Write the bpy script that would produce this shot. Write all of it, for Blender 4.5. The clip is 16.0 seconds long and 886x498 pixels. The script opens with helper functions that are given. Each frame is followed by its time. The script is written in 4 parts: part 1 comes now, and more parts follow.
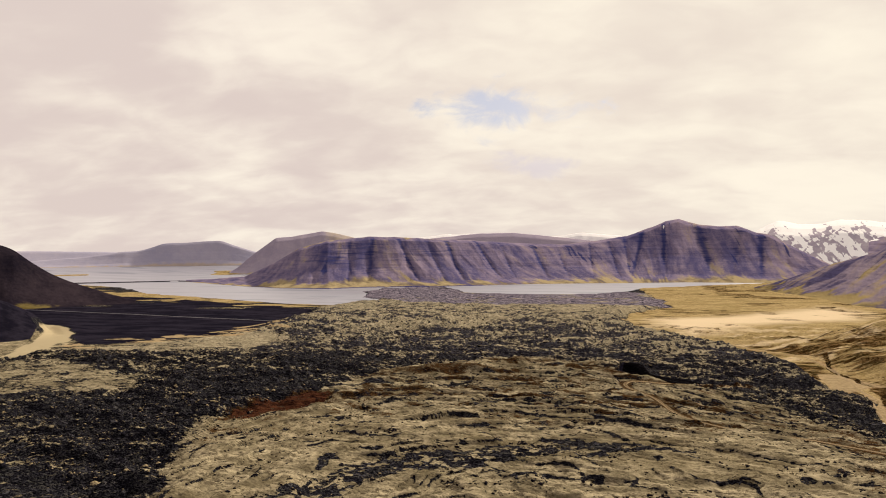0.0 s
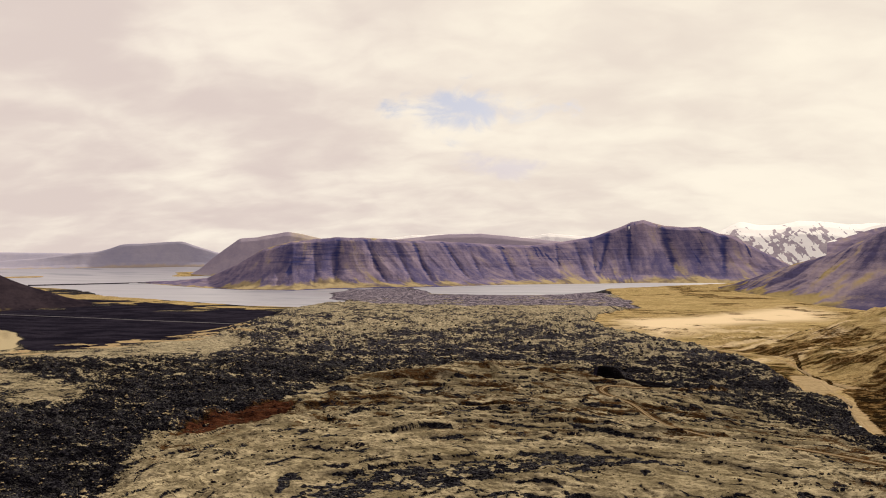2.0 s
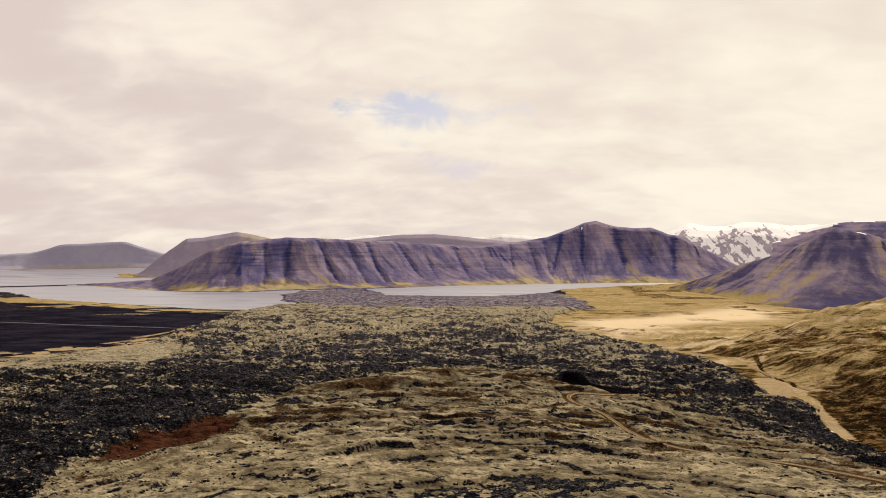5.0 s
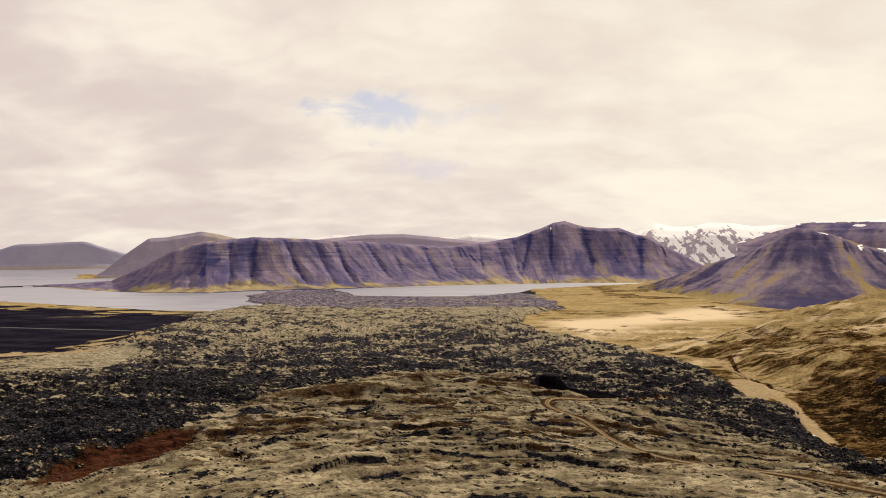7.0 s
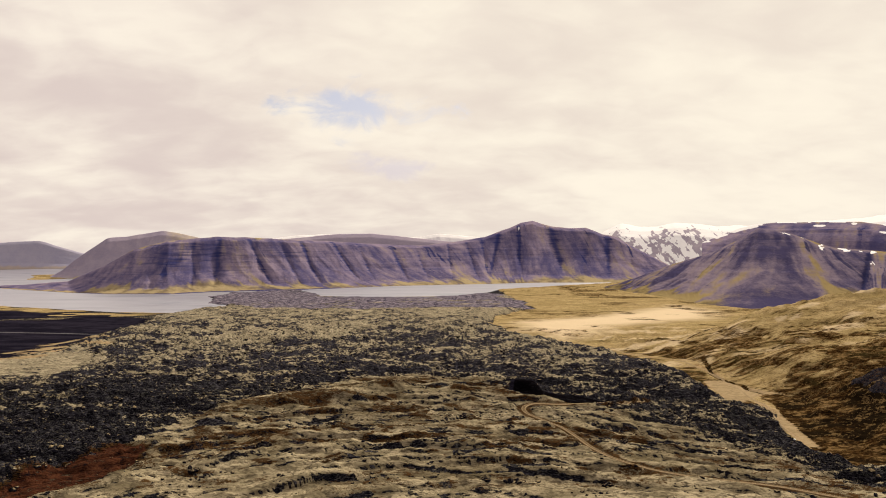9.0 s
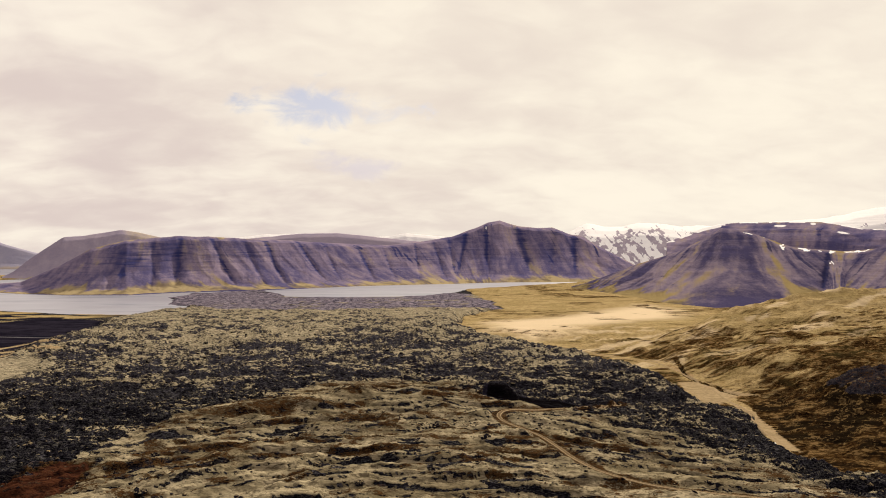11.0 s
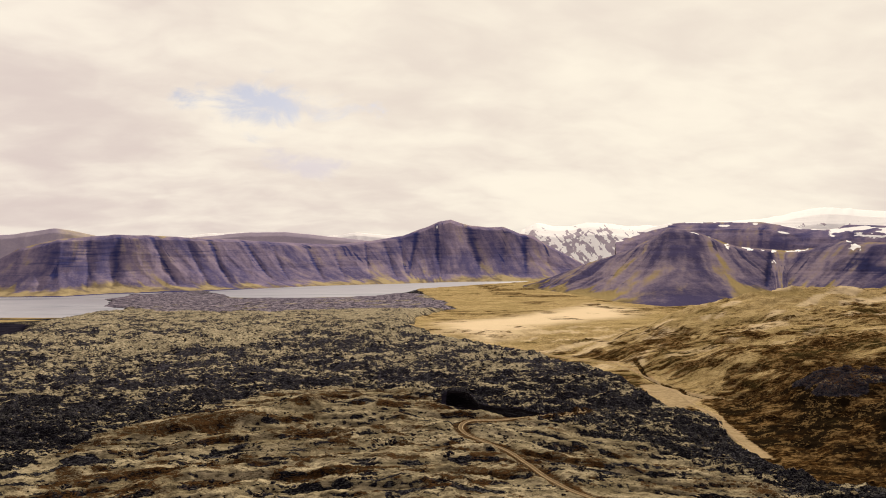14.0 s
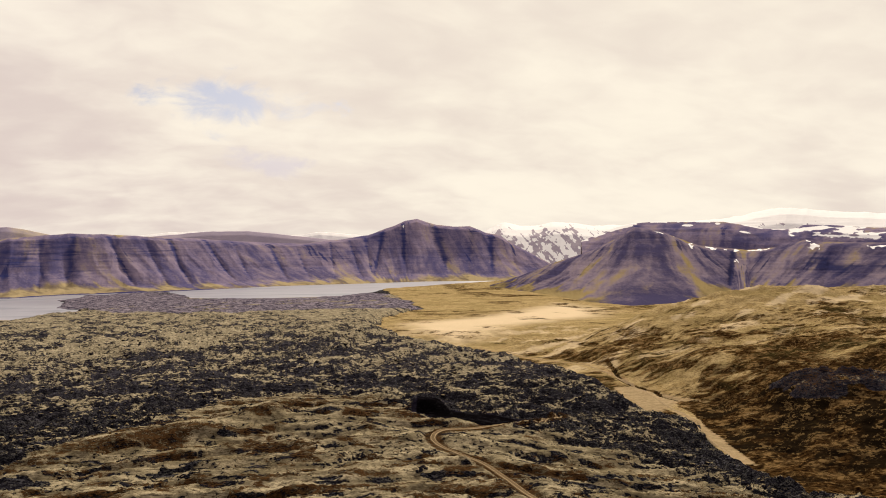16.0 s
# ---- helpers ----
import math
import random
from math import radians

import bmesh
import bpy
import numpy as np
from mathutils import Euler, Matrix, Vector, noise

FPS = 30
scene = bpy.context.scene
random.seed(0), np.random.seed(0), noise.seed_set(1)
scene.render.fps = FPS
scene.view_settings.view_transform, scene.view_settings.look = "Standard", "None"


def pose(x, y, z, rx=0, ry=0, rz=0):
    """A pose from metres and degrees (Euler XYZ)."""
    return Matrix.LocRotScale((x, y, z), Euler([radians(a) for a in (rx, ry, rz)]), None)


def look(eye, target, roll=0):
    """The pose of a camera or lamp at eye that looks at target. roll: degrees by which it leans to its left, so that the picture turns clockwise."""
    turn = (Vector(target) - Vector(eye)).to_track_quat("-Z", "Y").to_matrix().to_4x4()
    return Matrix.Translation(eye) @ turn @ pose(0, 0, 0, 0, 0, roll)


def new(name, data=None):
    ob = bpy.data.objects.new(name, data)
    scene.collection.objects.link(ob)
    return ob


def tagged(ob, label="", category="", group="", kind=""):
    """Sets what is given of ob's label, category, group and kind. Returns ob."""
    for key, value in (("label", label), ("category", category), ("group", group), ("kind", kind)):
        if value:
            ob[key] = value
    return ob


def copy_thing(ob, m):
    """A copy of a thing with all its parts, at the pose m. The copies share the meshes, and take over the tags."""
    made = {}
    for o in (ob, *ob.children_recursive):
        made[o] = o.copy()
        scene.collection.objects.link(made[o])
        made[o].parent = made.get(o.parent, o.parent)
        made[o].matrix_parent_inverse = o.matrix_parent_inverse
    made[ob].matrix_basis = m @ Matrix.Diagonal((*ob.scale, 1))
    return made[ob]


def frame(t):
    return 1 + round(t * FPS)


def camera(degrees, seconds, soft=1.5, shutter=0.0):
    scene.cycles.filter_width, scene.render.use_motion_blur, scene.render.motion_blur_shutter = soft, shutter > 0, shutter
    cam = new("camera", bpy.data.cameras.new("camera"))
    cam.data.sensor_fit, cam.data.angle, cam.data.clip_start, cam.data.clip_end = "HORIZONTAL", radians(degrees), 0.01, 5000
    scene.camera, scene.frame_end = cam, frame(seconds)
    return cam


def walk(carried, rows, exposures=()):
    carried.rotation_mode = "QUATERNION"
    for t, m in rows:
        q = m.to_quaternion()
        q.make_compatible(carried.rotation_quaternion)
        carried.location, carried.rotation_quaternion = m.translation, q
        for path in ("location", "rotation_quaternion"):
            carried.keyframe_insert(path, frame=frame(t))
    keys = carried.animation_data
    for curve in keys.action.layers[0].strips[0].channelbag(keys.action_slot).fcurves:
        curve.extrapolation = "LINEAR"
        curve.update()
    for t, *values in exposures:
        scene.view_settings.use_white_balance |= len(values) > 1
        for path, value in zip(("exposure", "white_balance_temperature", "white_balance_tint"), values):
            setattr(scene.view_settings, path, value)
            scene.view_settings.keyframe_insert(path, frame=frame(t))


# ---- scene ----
cam = camera(67.07, 16.0, soft=1.0)

# seconds, east, north, height, turn to the right, tilt up, lean (degrees)
PATH = [
    (0, 21.43, -86.79, 170.40, -11.399, -0.134, 0.228),
    (1, 18.06, -76.12, 170.31, -9.955, -0.100, 0.234),
    (2, 14.89, -65.38, 170.23, -8.557, -0.075, 0.237),
    (3, 11.90, -54.58, 170.14, -7.201, -0.059, 0.238),
    (4, 9.10, -43.73, 170.05, -5.872, -0.049, 0.236),
    (5, 6.51, -32.84, 169.94, -4.551, -0.045, 0.233),
    (6, 4.12, -21.93, 169.82, -3.222, -0.046, 0.228),
    (7, 1.95, -10.98, 169.67, -1.871, -0.051, 0.222),
    (8, 0.00, 0.00, 169.50, -0.492, -0.059, 0.215),
    (9, -1.71, 11.03, 169.31, 0.915, -0.071, 0.207),
    (10, -3.17, 22.11, 169.09, 2.345, -0.085, 0.200),
    (11, -4.35, 33.27, 168.86, 3.785, -0.101, 0.193),
    (12, -5.25, 44.53, 168.61, 5.224, -0.120, 0.187),
    (13, -5.84, 55.91, 168.35, 6.655, -0.141, 0.181),
    (14, -6.10, 67.45, 168.09, 8.079, -0.164, 0.177),
    (15, -6.01, 79.19, 167.84, 9.513, -0.189, 0.175),
    (16, -5.54, 91.15, 167.60, 11.003, -0.218, 0.175),
]
walk(cam, [(t, pose(x, y, z, 90 + tilt, 0, -turn) @ pose(0, 0, 0, 0, 0, -lean)) for t, x, y, z, turn, tilt, lean in PATH])
scene.view_settings.exposure = 0.0

# ---- light: a bright veiled sky, with the sun soft behind the cloud ahead and to the right ----
SUN_TURN, SUN_UP = 28.0, 33.0


class Nodes:
    """Shortcuts for building a node tree."""

    def __init__(self, tree):
        self.tree = tree
        tree.nodes.clear()

    def add(self, kind, ins=(), **props):
        n = self.tree.nodes.new(kind)
        for k, v in props.items():
            setattr(n, k, v)
        for key, v in dict(ins).items():
            self.plug(n.inputs[key], v)
        return n

    def plug(self, socket, v):
        if isinstance(v, bpy.types.NodeSocket):
            self.tree.links.new(v, socket)
        elif isinstance(v, tuple) and len(v) == 3 and socket.type == "RGBA":
            socket.default_value = (*v, 1.0)
        else:
            socket.default_value = v

    def math(self, op, a, b=0.0, clamp=False):
        return self.add("ShaderNodeMath", {0: a, 1: b}, operation=op, use_clamp=clamp).outputs[0]

    def mix(self, f, a, b, blend="MIX"):
        n = self.add("ShaderNodeMix", data_type="RGBA", blend_type=blend, clamp_factor=True)
        for i, v in ((0, f), (6, a), (7, b)):
            self.plug(n.inputs[i], v)
        return n.outputs[2]

    def noise(self, vec, scale, detail=3.0, rough=0.55, distort=0.0, lac=2.0):
        return self.add("ShaderNodeTexNoise", {"Vector": vec, "Scale": scale, "Detail": detail, "Roughness": rough,
                                               "Distortion": distort, "Lacunarity": lac}).outputs[0]

    def band(self, v, a, b, lo=0.0, hi=1.0):
        """Smoothly from lo to hi as v goes from a to b."""
        return self.add("ShaderNodeMapRange", {0: v, 1: a, 2: b, 3: lo, 4: hi}, interpolation_type="SMOOTHSTEP").outputs[0]

    def stretch(self, vec, x, y, z):
        return self.add("ShaderNodeMapping", {"Vector": vec, "Scale": (x, y, z)}).outputs[0]

    def attr(self, name):
        n = self.add("ShaderNodeAttribute", attribute_name=name)
        s = self.add("ShaderNodeSeparateColor", {0: n.outputs["Color"]})
        return s.outputs[0], s.outputs[1], s.outputs[2], n.outputs["Alpha"]


world = bpy.data.worlds.new("sky")
scene.world = world
world.use_nodes = True
W = Nodes(world.node_tree)
sky = W.add("ShaderNodeTexSky", sky_type="NISHITA", sun_disc=False, sun_elevation=radians(SUN_UP), sun_rotation=radians(SUN_TURN),
            altitude=100.0, dust_density=2.0)
way = W.add("ShaderNodeTexCoord").outputs["Generated"]
sx, sy, sz = W.add("ShaderNodeSeparateXYZ", {0: way}).outputs
deep = W.math("ADD", W.math("MAXIMUM", sz, 0.0), 0.30)
flat = W.add("ShaderNodeCombineXYZ", {0: W.math("DIVIDE", sx, deep), 1: W.math("DIVIDE", sy, deep), 2: 0.0}).outputs[0]
streak = W.add("ShaderNodeMapping", {"Vector": flat, "Scale": (0.85, 1.15, 1.0), "Rotation": (0, 0, radians(-9))}).outputs[0]
c1 = W.noise(streak, 1.15, 3.0, 0.45, 0.7)
c2 = W.noise(streak, 3.4, 4.0, 0.5, 0.6)
c3 = W.noise(streak, 9.0, 4.0, 0.5, 0.4)
veil = W.math("ADD", W.math("MULTIPLY", c1, 0.54), W.math("ADD", W.math("MULTIPLY", c2, 0.30), W.math("MULTIPLY", c3, 0.16)))
sun_way = Vector((math.sin(radians(SUN_TURN)) * math.cos(radians(SUN_UP)), math.cos(radians(SUN_TURN)) * math.cos(radians(SUN_UP)), math.sin(radians(SUN_UP))))
near = W.add("ShaderNodeVectorMath", {0: way, 1: tuple(sun_way)}, operation="DOT_PRODUCT").outputs["Value"]
glow = W.band(near, 0.55, 1.0)
lift = W.math("ADD", veil, W.math("MULTIPLY", W.band(near, 0.2, 0.98), 0.11))
shade = W.mix(W.band(lift, 0.46, 0.73), (0.74, 0.625, 0.575), (0.99, 0.895, 0.765))
shade = W.mix(W.math("MULTIPLY", glow, 0.36), shade, (1.04, 0.955, 0.76))
# the unseen sky away from the sun is darkened to deepen contrast on land
shade = W.mix(W.band(near, 0.12, -0.45), shade, (0.26, 0.25, 0.31))
# a torn gap in the cloud with blue behind it, and a fainter one below
rag = W.math("SUBTRACT", W.noise(W.stretch(way, 1.0, 1.0, 1.8), 13.0, 6.0, 0.62, 0.5), 0.5)


def torn(across, up, wide, high):
    gx = W.math("DIVIDE", W.math("ADD", W.math("DIVIDE", sx, sy), -across), wide)
    gz = W.math("DIVIDE", W.math("ADD", W.math("DIVIDE", sz, sy), -up), high)
    d = W.math("POWER", W.math("ADD", W.math("MULTIPLY", gx, gx), W.math("MULTIPLY", gz, gz)), 0.5)
    return W.math("ADD", d, W.math("MULTIPLY", rag, 3.4))


ahead = W.band(sy, 0.0, 0.1)
gap = W.math("MULTIPLY", W.band(torn(-0.122, 0.211, 0.115, 0.034), 1.25, 0.2), ahead)
wisp = W.math("MULTIPLY", W.band(torn(-0.062, 0.121, 0.07, 0.022), 1.0, 0.0), ahead)
blue = W.mix(0.65, W.mix(1.0, sky.outputs[0], (0.13, 0.13, 0.13), "MULTIPLY"), (0.51, 0.48, 0.57))
colour = W.mix(W.math("MULTIPLY", wisp, 0.65), shade, (0.73, 0.66, 0.70))
colour = W.mix(W.math("MULTIPLY", gap, 0.9), colour, blue)
# the ground's own glimmer below the horizon
colour = W.mix(W.band(sz, -0.02, -0.12), colour, (0.20, 0.17, 0.14))
back = W.add("ShaderNodeBackground", {"Color": colour, "Strength": 1.0})
W.add("ShaderNodeOutputWorld", {0: back.outputs[0]})

sun_data = bpy.data.lights.new("sun", "SUN")
sun_data.energy, sun_data.angle, sun_data.color = 4.6, radians(3), (1.0, 0.90, 0.74)
sun = new("sun", sun_data)
sun.matrix_world = look(sun_way * 900, (0, 0, 0))


# ---- materials ----
def material(name):
    m = bpy.data.materials.new(name)
    m.use_nodes = True
    return m, Nodes(m.node_tree)


def finish(g, colour, rough=0.9, normal=None, spec=0.25, metal=0.0):
    ins = {"Base Color": colour, "Roughness": rough, "Specular IOR Level": spec, "Metallic": metal}
    if normal is not None:
        ins["Normal"] = normal
    b = g.add("ShaderNodeBsdfPrincipled", ins)
    g.add("ShaderNodeOutputMaterial", {0: b.outputs[0]})


def bump(g, height, dist, strength=1.0):
    return g.add("ShaderNodeBump", {"Height": height, "Distance": dist, "Strength": strength}).outputs[0]


def ground_material():
    m, g = material("ground")
    pos = g.add("ShaderNodeTexCoord").outputs["Object"]
    flat = g.stretch(pos, 0.6, 1.0, 2.0)
    moss, rust, grass, dirt = g.attr("cover")
    black, grey, heath, pale = g.attr("soil")
    n_big = g.noise(flat, 0.022, 4)
    n_mid = g.noise(flat, 0.11, 5, 0.6)
    n_fine = g.noise(flat, 0.42, 5, 0.62, 0.7)
    n_grit = g.noise(flat, 1.5, 4, 0.6)
    n_fleck = g.noise(flat, 0.24, 5, 0.7, 1.6)

    def plus(a, n, k):
        return g.math("ADD", a, g.math("MULTIPLY", g.math("SUBTRACT", n, 0.5), k))

    # bare basalt
    rock = g.mix(g.band(n_grit, 0.36, 0.66), (0.0018, 0.0016, 0.0028), (0.024, 0.0225, 0.029))
    rock = g.mix(g.band(n_fine, 0.55, 0.66), rock, (0.078, 0.074, 0.084))
    rock = g.mix(g.math("MULTIPLY", g.band(plus(n_fleck, n_grit, 0.8), 0.54, 0.64), 0.5), rock, (0.115, 0.108, 0.092))
    # farther basalt is paler and purpler: haze put into its colour
    rock = g.mix(g.math("MULTIPLY", g.band(heath, 0.3, 0.9), 0.3), rock, g.mix(g.band(n_fine, 0.40, 0.60), (0.014, 0.013, 0.022), (0.092, 0.084, 0.108)))
    # woolly moss
    wool = g.mix(g.band(n_mid, 0.32, 0.68), (0.140, 0.114, 0.068), (0.420, 0.350, 0.222))
    wool = g.mix(g.band(n_fine, 0.36, 0.54), (0.098, 0.077, 0.048), wool)
    wool = g.mix(g.math("MULTIPLY", g.band(n_big, 0.47, 0.64), 0.4), wool, (0.110, 0.084, 0.042))
    wool = g.mix(g.math("MULTIPLY", g.band(g.math("ADD", g.math("MULTIPLY", n_grit, 0.6), g.math("MULTIPLY", n_fleck, 0.4)), 0.535, 0.60), 0.5), wool, (0.020, 0.017, 0.010))
    # grey lichen where the bare flow goes on, brightened for the sunlit distance
    wool = g.mix(g.math("MULTIPLY", heath, 0.5), wool, g.mix(g.band(n_fine, 0.35, 0.6), (0.110, 0.095, 0.070), (0.500, 0.430, 0.300)))
    edge = plus(plus(plus(plus(moss, n_fine, 1.8), n_mid, 1.2), n_grit, 0.4), n_fleck, 2.0)
    wool = g.mix(g.band(edge, 0.46, 0.58), (0.075, 0.060, 0.034), wool)
    col = g.mix(g.band(edge, 0.42, 0.49), rock, wool)
    # heather and rusty slag, with near-black flecks for shade under the ridges
    red = g.mix(g.band(g.math("ADD", g.math("MULTIPLY", n_fine, 0.5), g.math("MULTIPLY", n_grit, 0.5)), 0.42, 0.60), (0.004, 0.003, 0.002), (0.072, 0.037, 0.015))
    red = g.mix(g.band(rust, 0.92, 1.05), red, g.mix(g.band(n_fine, 0.35, 0.6), (0.022, 0.008, 0.006), (0.078, 0.025, 0.014)))
    col = g.mix(g.band(plus(plus(rust, n_fine, 2.4), n_grit, 1.4), 0.45, 0.80), col, red)
    # pale far lava
    slag = g.mix(g.band(plus(n_fine, n_mid, 1.2), 0.40, 0.64), (0.028, 0.025, 0.044), (0.265, 0.225, 0.262))
    col = g.mix(g.band(plus(grey, n_mid, 0.9), 0.4, 0.65), col, slag)
    # dry grass
    straw = g.mix(g.band(n_mid, 0.3, 0.7), (0.300, 0.212, 0.092), (0.50, 0.380, 0.190))
    straw = g.mix(g.math("MULTIPLY", g.band(n_big, 0.42, 0.60), 0.65), straw, (0.255, 0.190, 0.078))
    straw = g.mix(g.math("MULTIPLY", g.band(plus(n_fine, n_grit, 0.7), 0.50, 0.60), 0.6), straw, (0.120, 0.078, 0.032))
    straw = g.mix(pale, straw, (0.70, 0.555, 0.365))
    tuft = g.noise(g.stretch(pos, 0.6, 1.5, 0.5), 0.055, 7, 0.68, 0.8)
    brown = g.mix(g.band(n_fine, 0.38, 0.64), (0.008, 0.0045, 0.0022), (0.070, 0.036, 0.012))
    brown = g.mix(g.band(n_mid, 0.45, 0.72), brown, (0.135, 0.080, 0.031))
    brown = g.mix(g.math("MULTIPLY", g.band(n_big, 0.55, 0.68), 0.6), brown, (0.030, 0.026, 0.010))
    brown = g.mix(g.math("MULTIPLY", g.band(heath, 0.8, 1.25), g.band(plus(tuft, n_big, 0.8), 0.42, 0.56)), brown, (0.013, 0.0085, 0.0045))
    brown = g.mix(g.math("MULTIPLY", g.band(plus(n_fine, n_mid, 0.8), 0.53, 0.64), 0.6), brown, (0.25, 0.160, 0.066))
    straw = g.mix(g.band(plus(plus(plus(heath, tuft, 3.2), n_big, 1.6), n_fine, 1.0), 0.25, 0.75), straw, brown)
    col = g.mix(g.band(plus(grass, n_fine, 0.5), 0.35, 0.65), col, straw)
    # black ash
    ash = g.mix(g.band(plus(n_mid, n_big, 1.6), 0.3, 0.75), (0.0085, 0.0075, 0.0130), (0.022, 0.019, 0.029))
    col = g.mix(g.band(plus(black, n_mid, 0.6), 0.4, 0.6), col, ash)
    col = g.mix(g.band(plus(black, n_fine, 0.3), 1.15, 1.45), col, g.mix(g.band(plus(n_fine, n_mid, 1.0), 0.50, 0.72), (0.0025, 0.002, 0.0025), (0.012, 0.011, 0.013)))
    # bare tan gravel
    grav = g.mix(g.band(plus(n_fine, n_mid, 0.6), 0.3, 0.7), (0.19, 0.118, 0.050), (0.42, 0.295, 0.155))
    grav = g.mix(pale, grav, (0.42, 0.345, 0.215))
    col = g.mix(g.band(plus(plus(dirt, n_fine, 0.9), n_mid, 0.5), 0.35, 0.65), col, grav)
    rough_h = g.math("ADD", g.math("MULTIPLY", n_fine, 0.65), g.math("MULTIPLY", n_grit, 0.35))
    finish(g, col, 1.0, bump(g, rough_h, 2.3, g.band(moss, 0.9, 1.5, 1.0, 0.45)), 0.0)
    return m


def mountain_material(name, dark, light, grass_a, grass_b, relief=0.25, strata=0.5, shade_tint=(0.40, 0.50, 0.72), snow=(0.92, 0.90, 0.88)):
    """Bedded basalt: tones run down the fall line, ledges across it; turf at the foot, old snow above."""
    m, g = material(name)
    pos = g.add("ShaderNodeTexCoord").outputs["Object"]
    grass, white, tone, bare_and_shade = g.attr("cover")
    n_big = g.noise(pos, 0.0045, 4)
    n_mid = g.noise(pos, 0.026, 5, 0.6, 0.3)
    n_fine = g.noise(pos, 0.11, 4, 0.65)

    def off(n, k):
        return g.math("MULTIPLY", g.math("SUBTRACT", n, 0.5), k)

    f = g.math("ADD", tone, g.math("ADD", off(n_mid, 0.55), g.math("ADD", off(n_fine, 0.55), off(n_big, 0.9))))
    rock = g.mix(g.band(f, 0.12, 0.88), dark, light)
    # ledges of the old flows
    bed = g.noise(g.stretch(pos, 0.10, 0.10, 2.6), 0.05, 4, 0.6, 0.4)
    ledge = g.math("MULTIPLY", g.band(bed, 0.50, 0.62), g.band(g.math("ADD", bare_and_shade, off(n_mid, 0.6)), 0.05, 0.5, 0.25, 1.0))
    deep = tuple(k * c for k, c in zip(shade_tint, dark))
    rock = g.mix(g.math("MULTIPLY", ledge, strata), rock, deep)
    # gully shade is put into the rock colour as a bluish dark
    rock = g.mix(g.math("MULTIPLY", g.band(g.math("ADD", bare_and_shade, g.math("ADD", off(n_fine, 0.5), off(bed, 0.7))), 0.30, 0.85), 0.85), rock, deep)
    turf = g.mix(g.band(g.math("ADD", g.math("MULTIPLY", n_mid, 0.5), g.math("MULTIPLY", tone, 0.5)), 0.36, 0.62), grass_a, grass_b)
    e = g.math("ADD", grass, g.math("ADD", off(n_mid, 0.5), g.math("ADD", off(n_fine, 0.7), off(tone, 1.6))))
    col = g.mix(g.math("MULTIPLY", g.band(e, 0.20, 1.0), 0.92), rock, turf)
    w = g.math("ADD", white, g.math("ADD", off(n_mid, 0.5), off(n_fine, 0.4)))
    col = g.mix(g.band(w, 0.47, 0.55), col, snow)
    finish(g, col, 0.95, bump(g, g.math("ADD", n_fine, g.math("ADD", n_mid, g.math("MULTIPLY", bed, 0.6))), 5.0, g.band(w, 0.45, 0.6, relief, 0.08)), 0.0)
    return m


def water_material():
    m, g = material("water")
    pos = g.add("ShaderNodeTexCoord").outputs["Object"]
    rip = g.noise(g.stretch(pos, 0.35, 1.0, 1.0), 0.5, 4, 0.6)
    calm = g.noise(g.stretch(pos, 0.22, 1.0, 1.0), 0.010, 4, 0.55, 0.4)
    b = bump(g, rip, 0.05, 0.4)
    ruffled = g.band(calm, 0.56, 0.66)
    # sky reflection is partly put into the base colour, darker where ruffled
    p = g.add("ShaderNodeBsdfPrincipled", {"Base Color": g.mix(ruffled, (0.27, 0.265, 0.315), (0.14, 0.145, 0.20)), "Roughness": g.band(calm, 0.35, 0.65, 0.30, 0.40),
                                           "IOR": 1.8, "Specular IOR Level": 0.7, "Normal": b})
    g.add("ShaderNodeOutputMaterial", {0: p.outputs[0]})
    return m


def plain_material(name, a, b, scale, rough=0.85, spec=0.3, metal=0.0, rel=0.05):
    m, g = material(name)
    pos = g.add("ShaderNodeTexCoord").outputs["Object"]
    n = g.noise(pos, scale, 5, 0.6)
    finish(g, g.mix(g.band(n, 0.3, 0.7), a, b), rough, bump(g, n, rel), spec, metal)
    return m


GROUND = ground_material()
WATER = water_material()
# ridge basalt lightened and purpled: aerial haze put into its colour
ROCK = mountain_material("hazed_purple_basalt", (0.090, 0.080, 0.168), (0.275, 0.218, 0.285), (0.170, 0.130, 0.070), (0.385, 0.305, 0.155), 0.30, 0.7, (0.32, 0.44, 0.74))
FLANK_ROCK = mountain_material("brown_purple_basalt", (0.060, 0.052, 0.108), (0.232, 0.184, 0.226), (0.150, 0.112, 0.048), (0.290, 0.220, 0.090), 0.40, 0.45)
# distance haze is put into the next three rock colours
FAR_ROCK = mountain_material("far_hazed_basalt", (0.290, 0.250, 0.330), (0.410, 0.348, 0.400), (0.36, 0.30, 0.21), (0.47, 0.39, 0.26), 0.12, 0.25, (0.7, 0.75, 0.85))
HAZY_ROCK = mountain_material("haze_blue_basalt", (0.330, 0.318, 0.420), (0.440, 0.405, 0.475), (0.40, 0.33, 0.28), (0.46, 0.38, 0.31), 0.08, 0.2, (0.8, 0.82, 0.88))
SNOW_ROCK = mountain_material("snowy_hazed_basalt", (0.300, 0.262, 0.325), (0.480, 0.420, 0.455), (0.30, 0.24, 0.15), (0.36, 0.29, 0.18), 0.2, 0.3, (0.7, 0.72, 0.8))
DARK_ROCK = mountain_material("dark_slag", (0.007, 0.006, 0.011), (0.034, 0.025, 0.031), (0.085, 0.062, 0.020), (0.17, 0.13, 0.045), 0.4, 0.3)


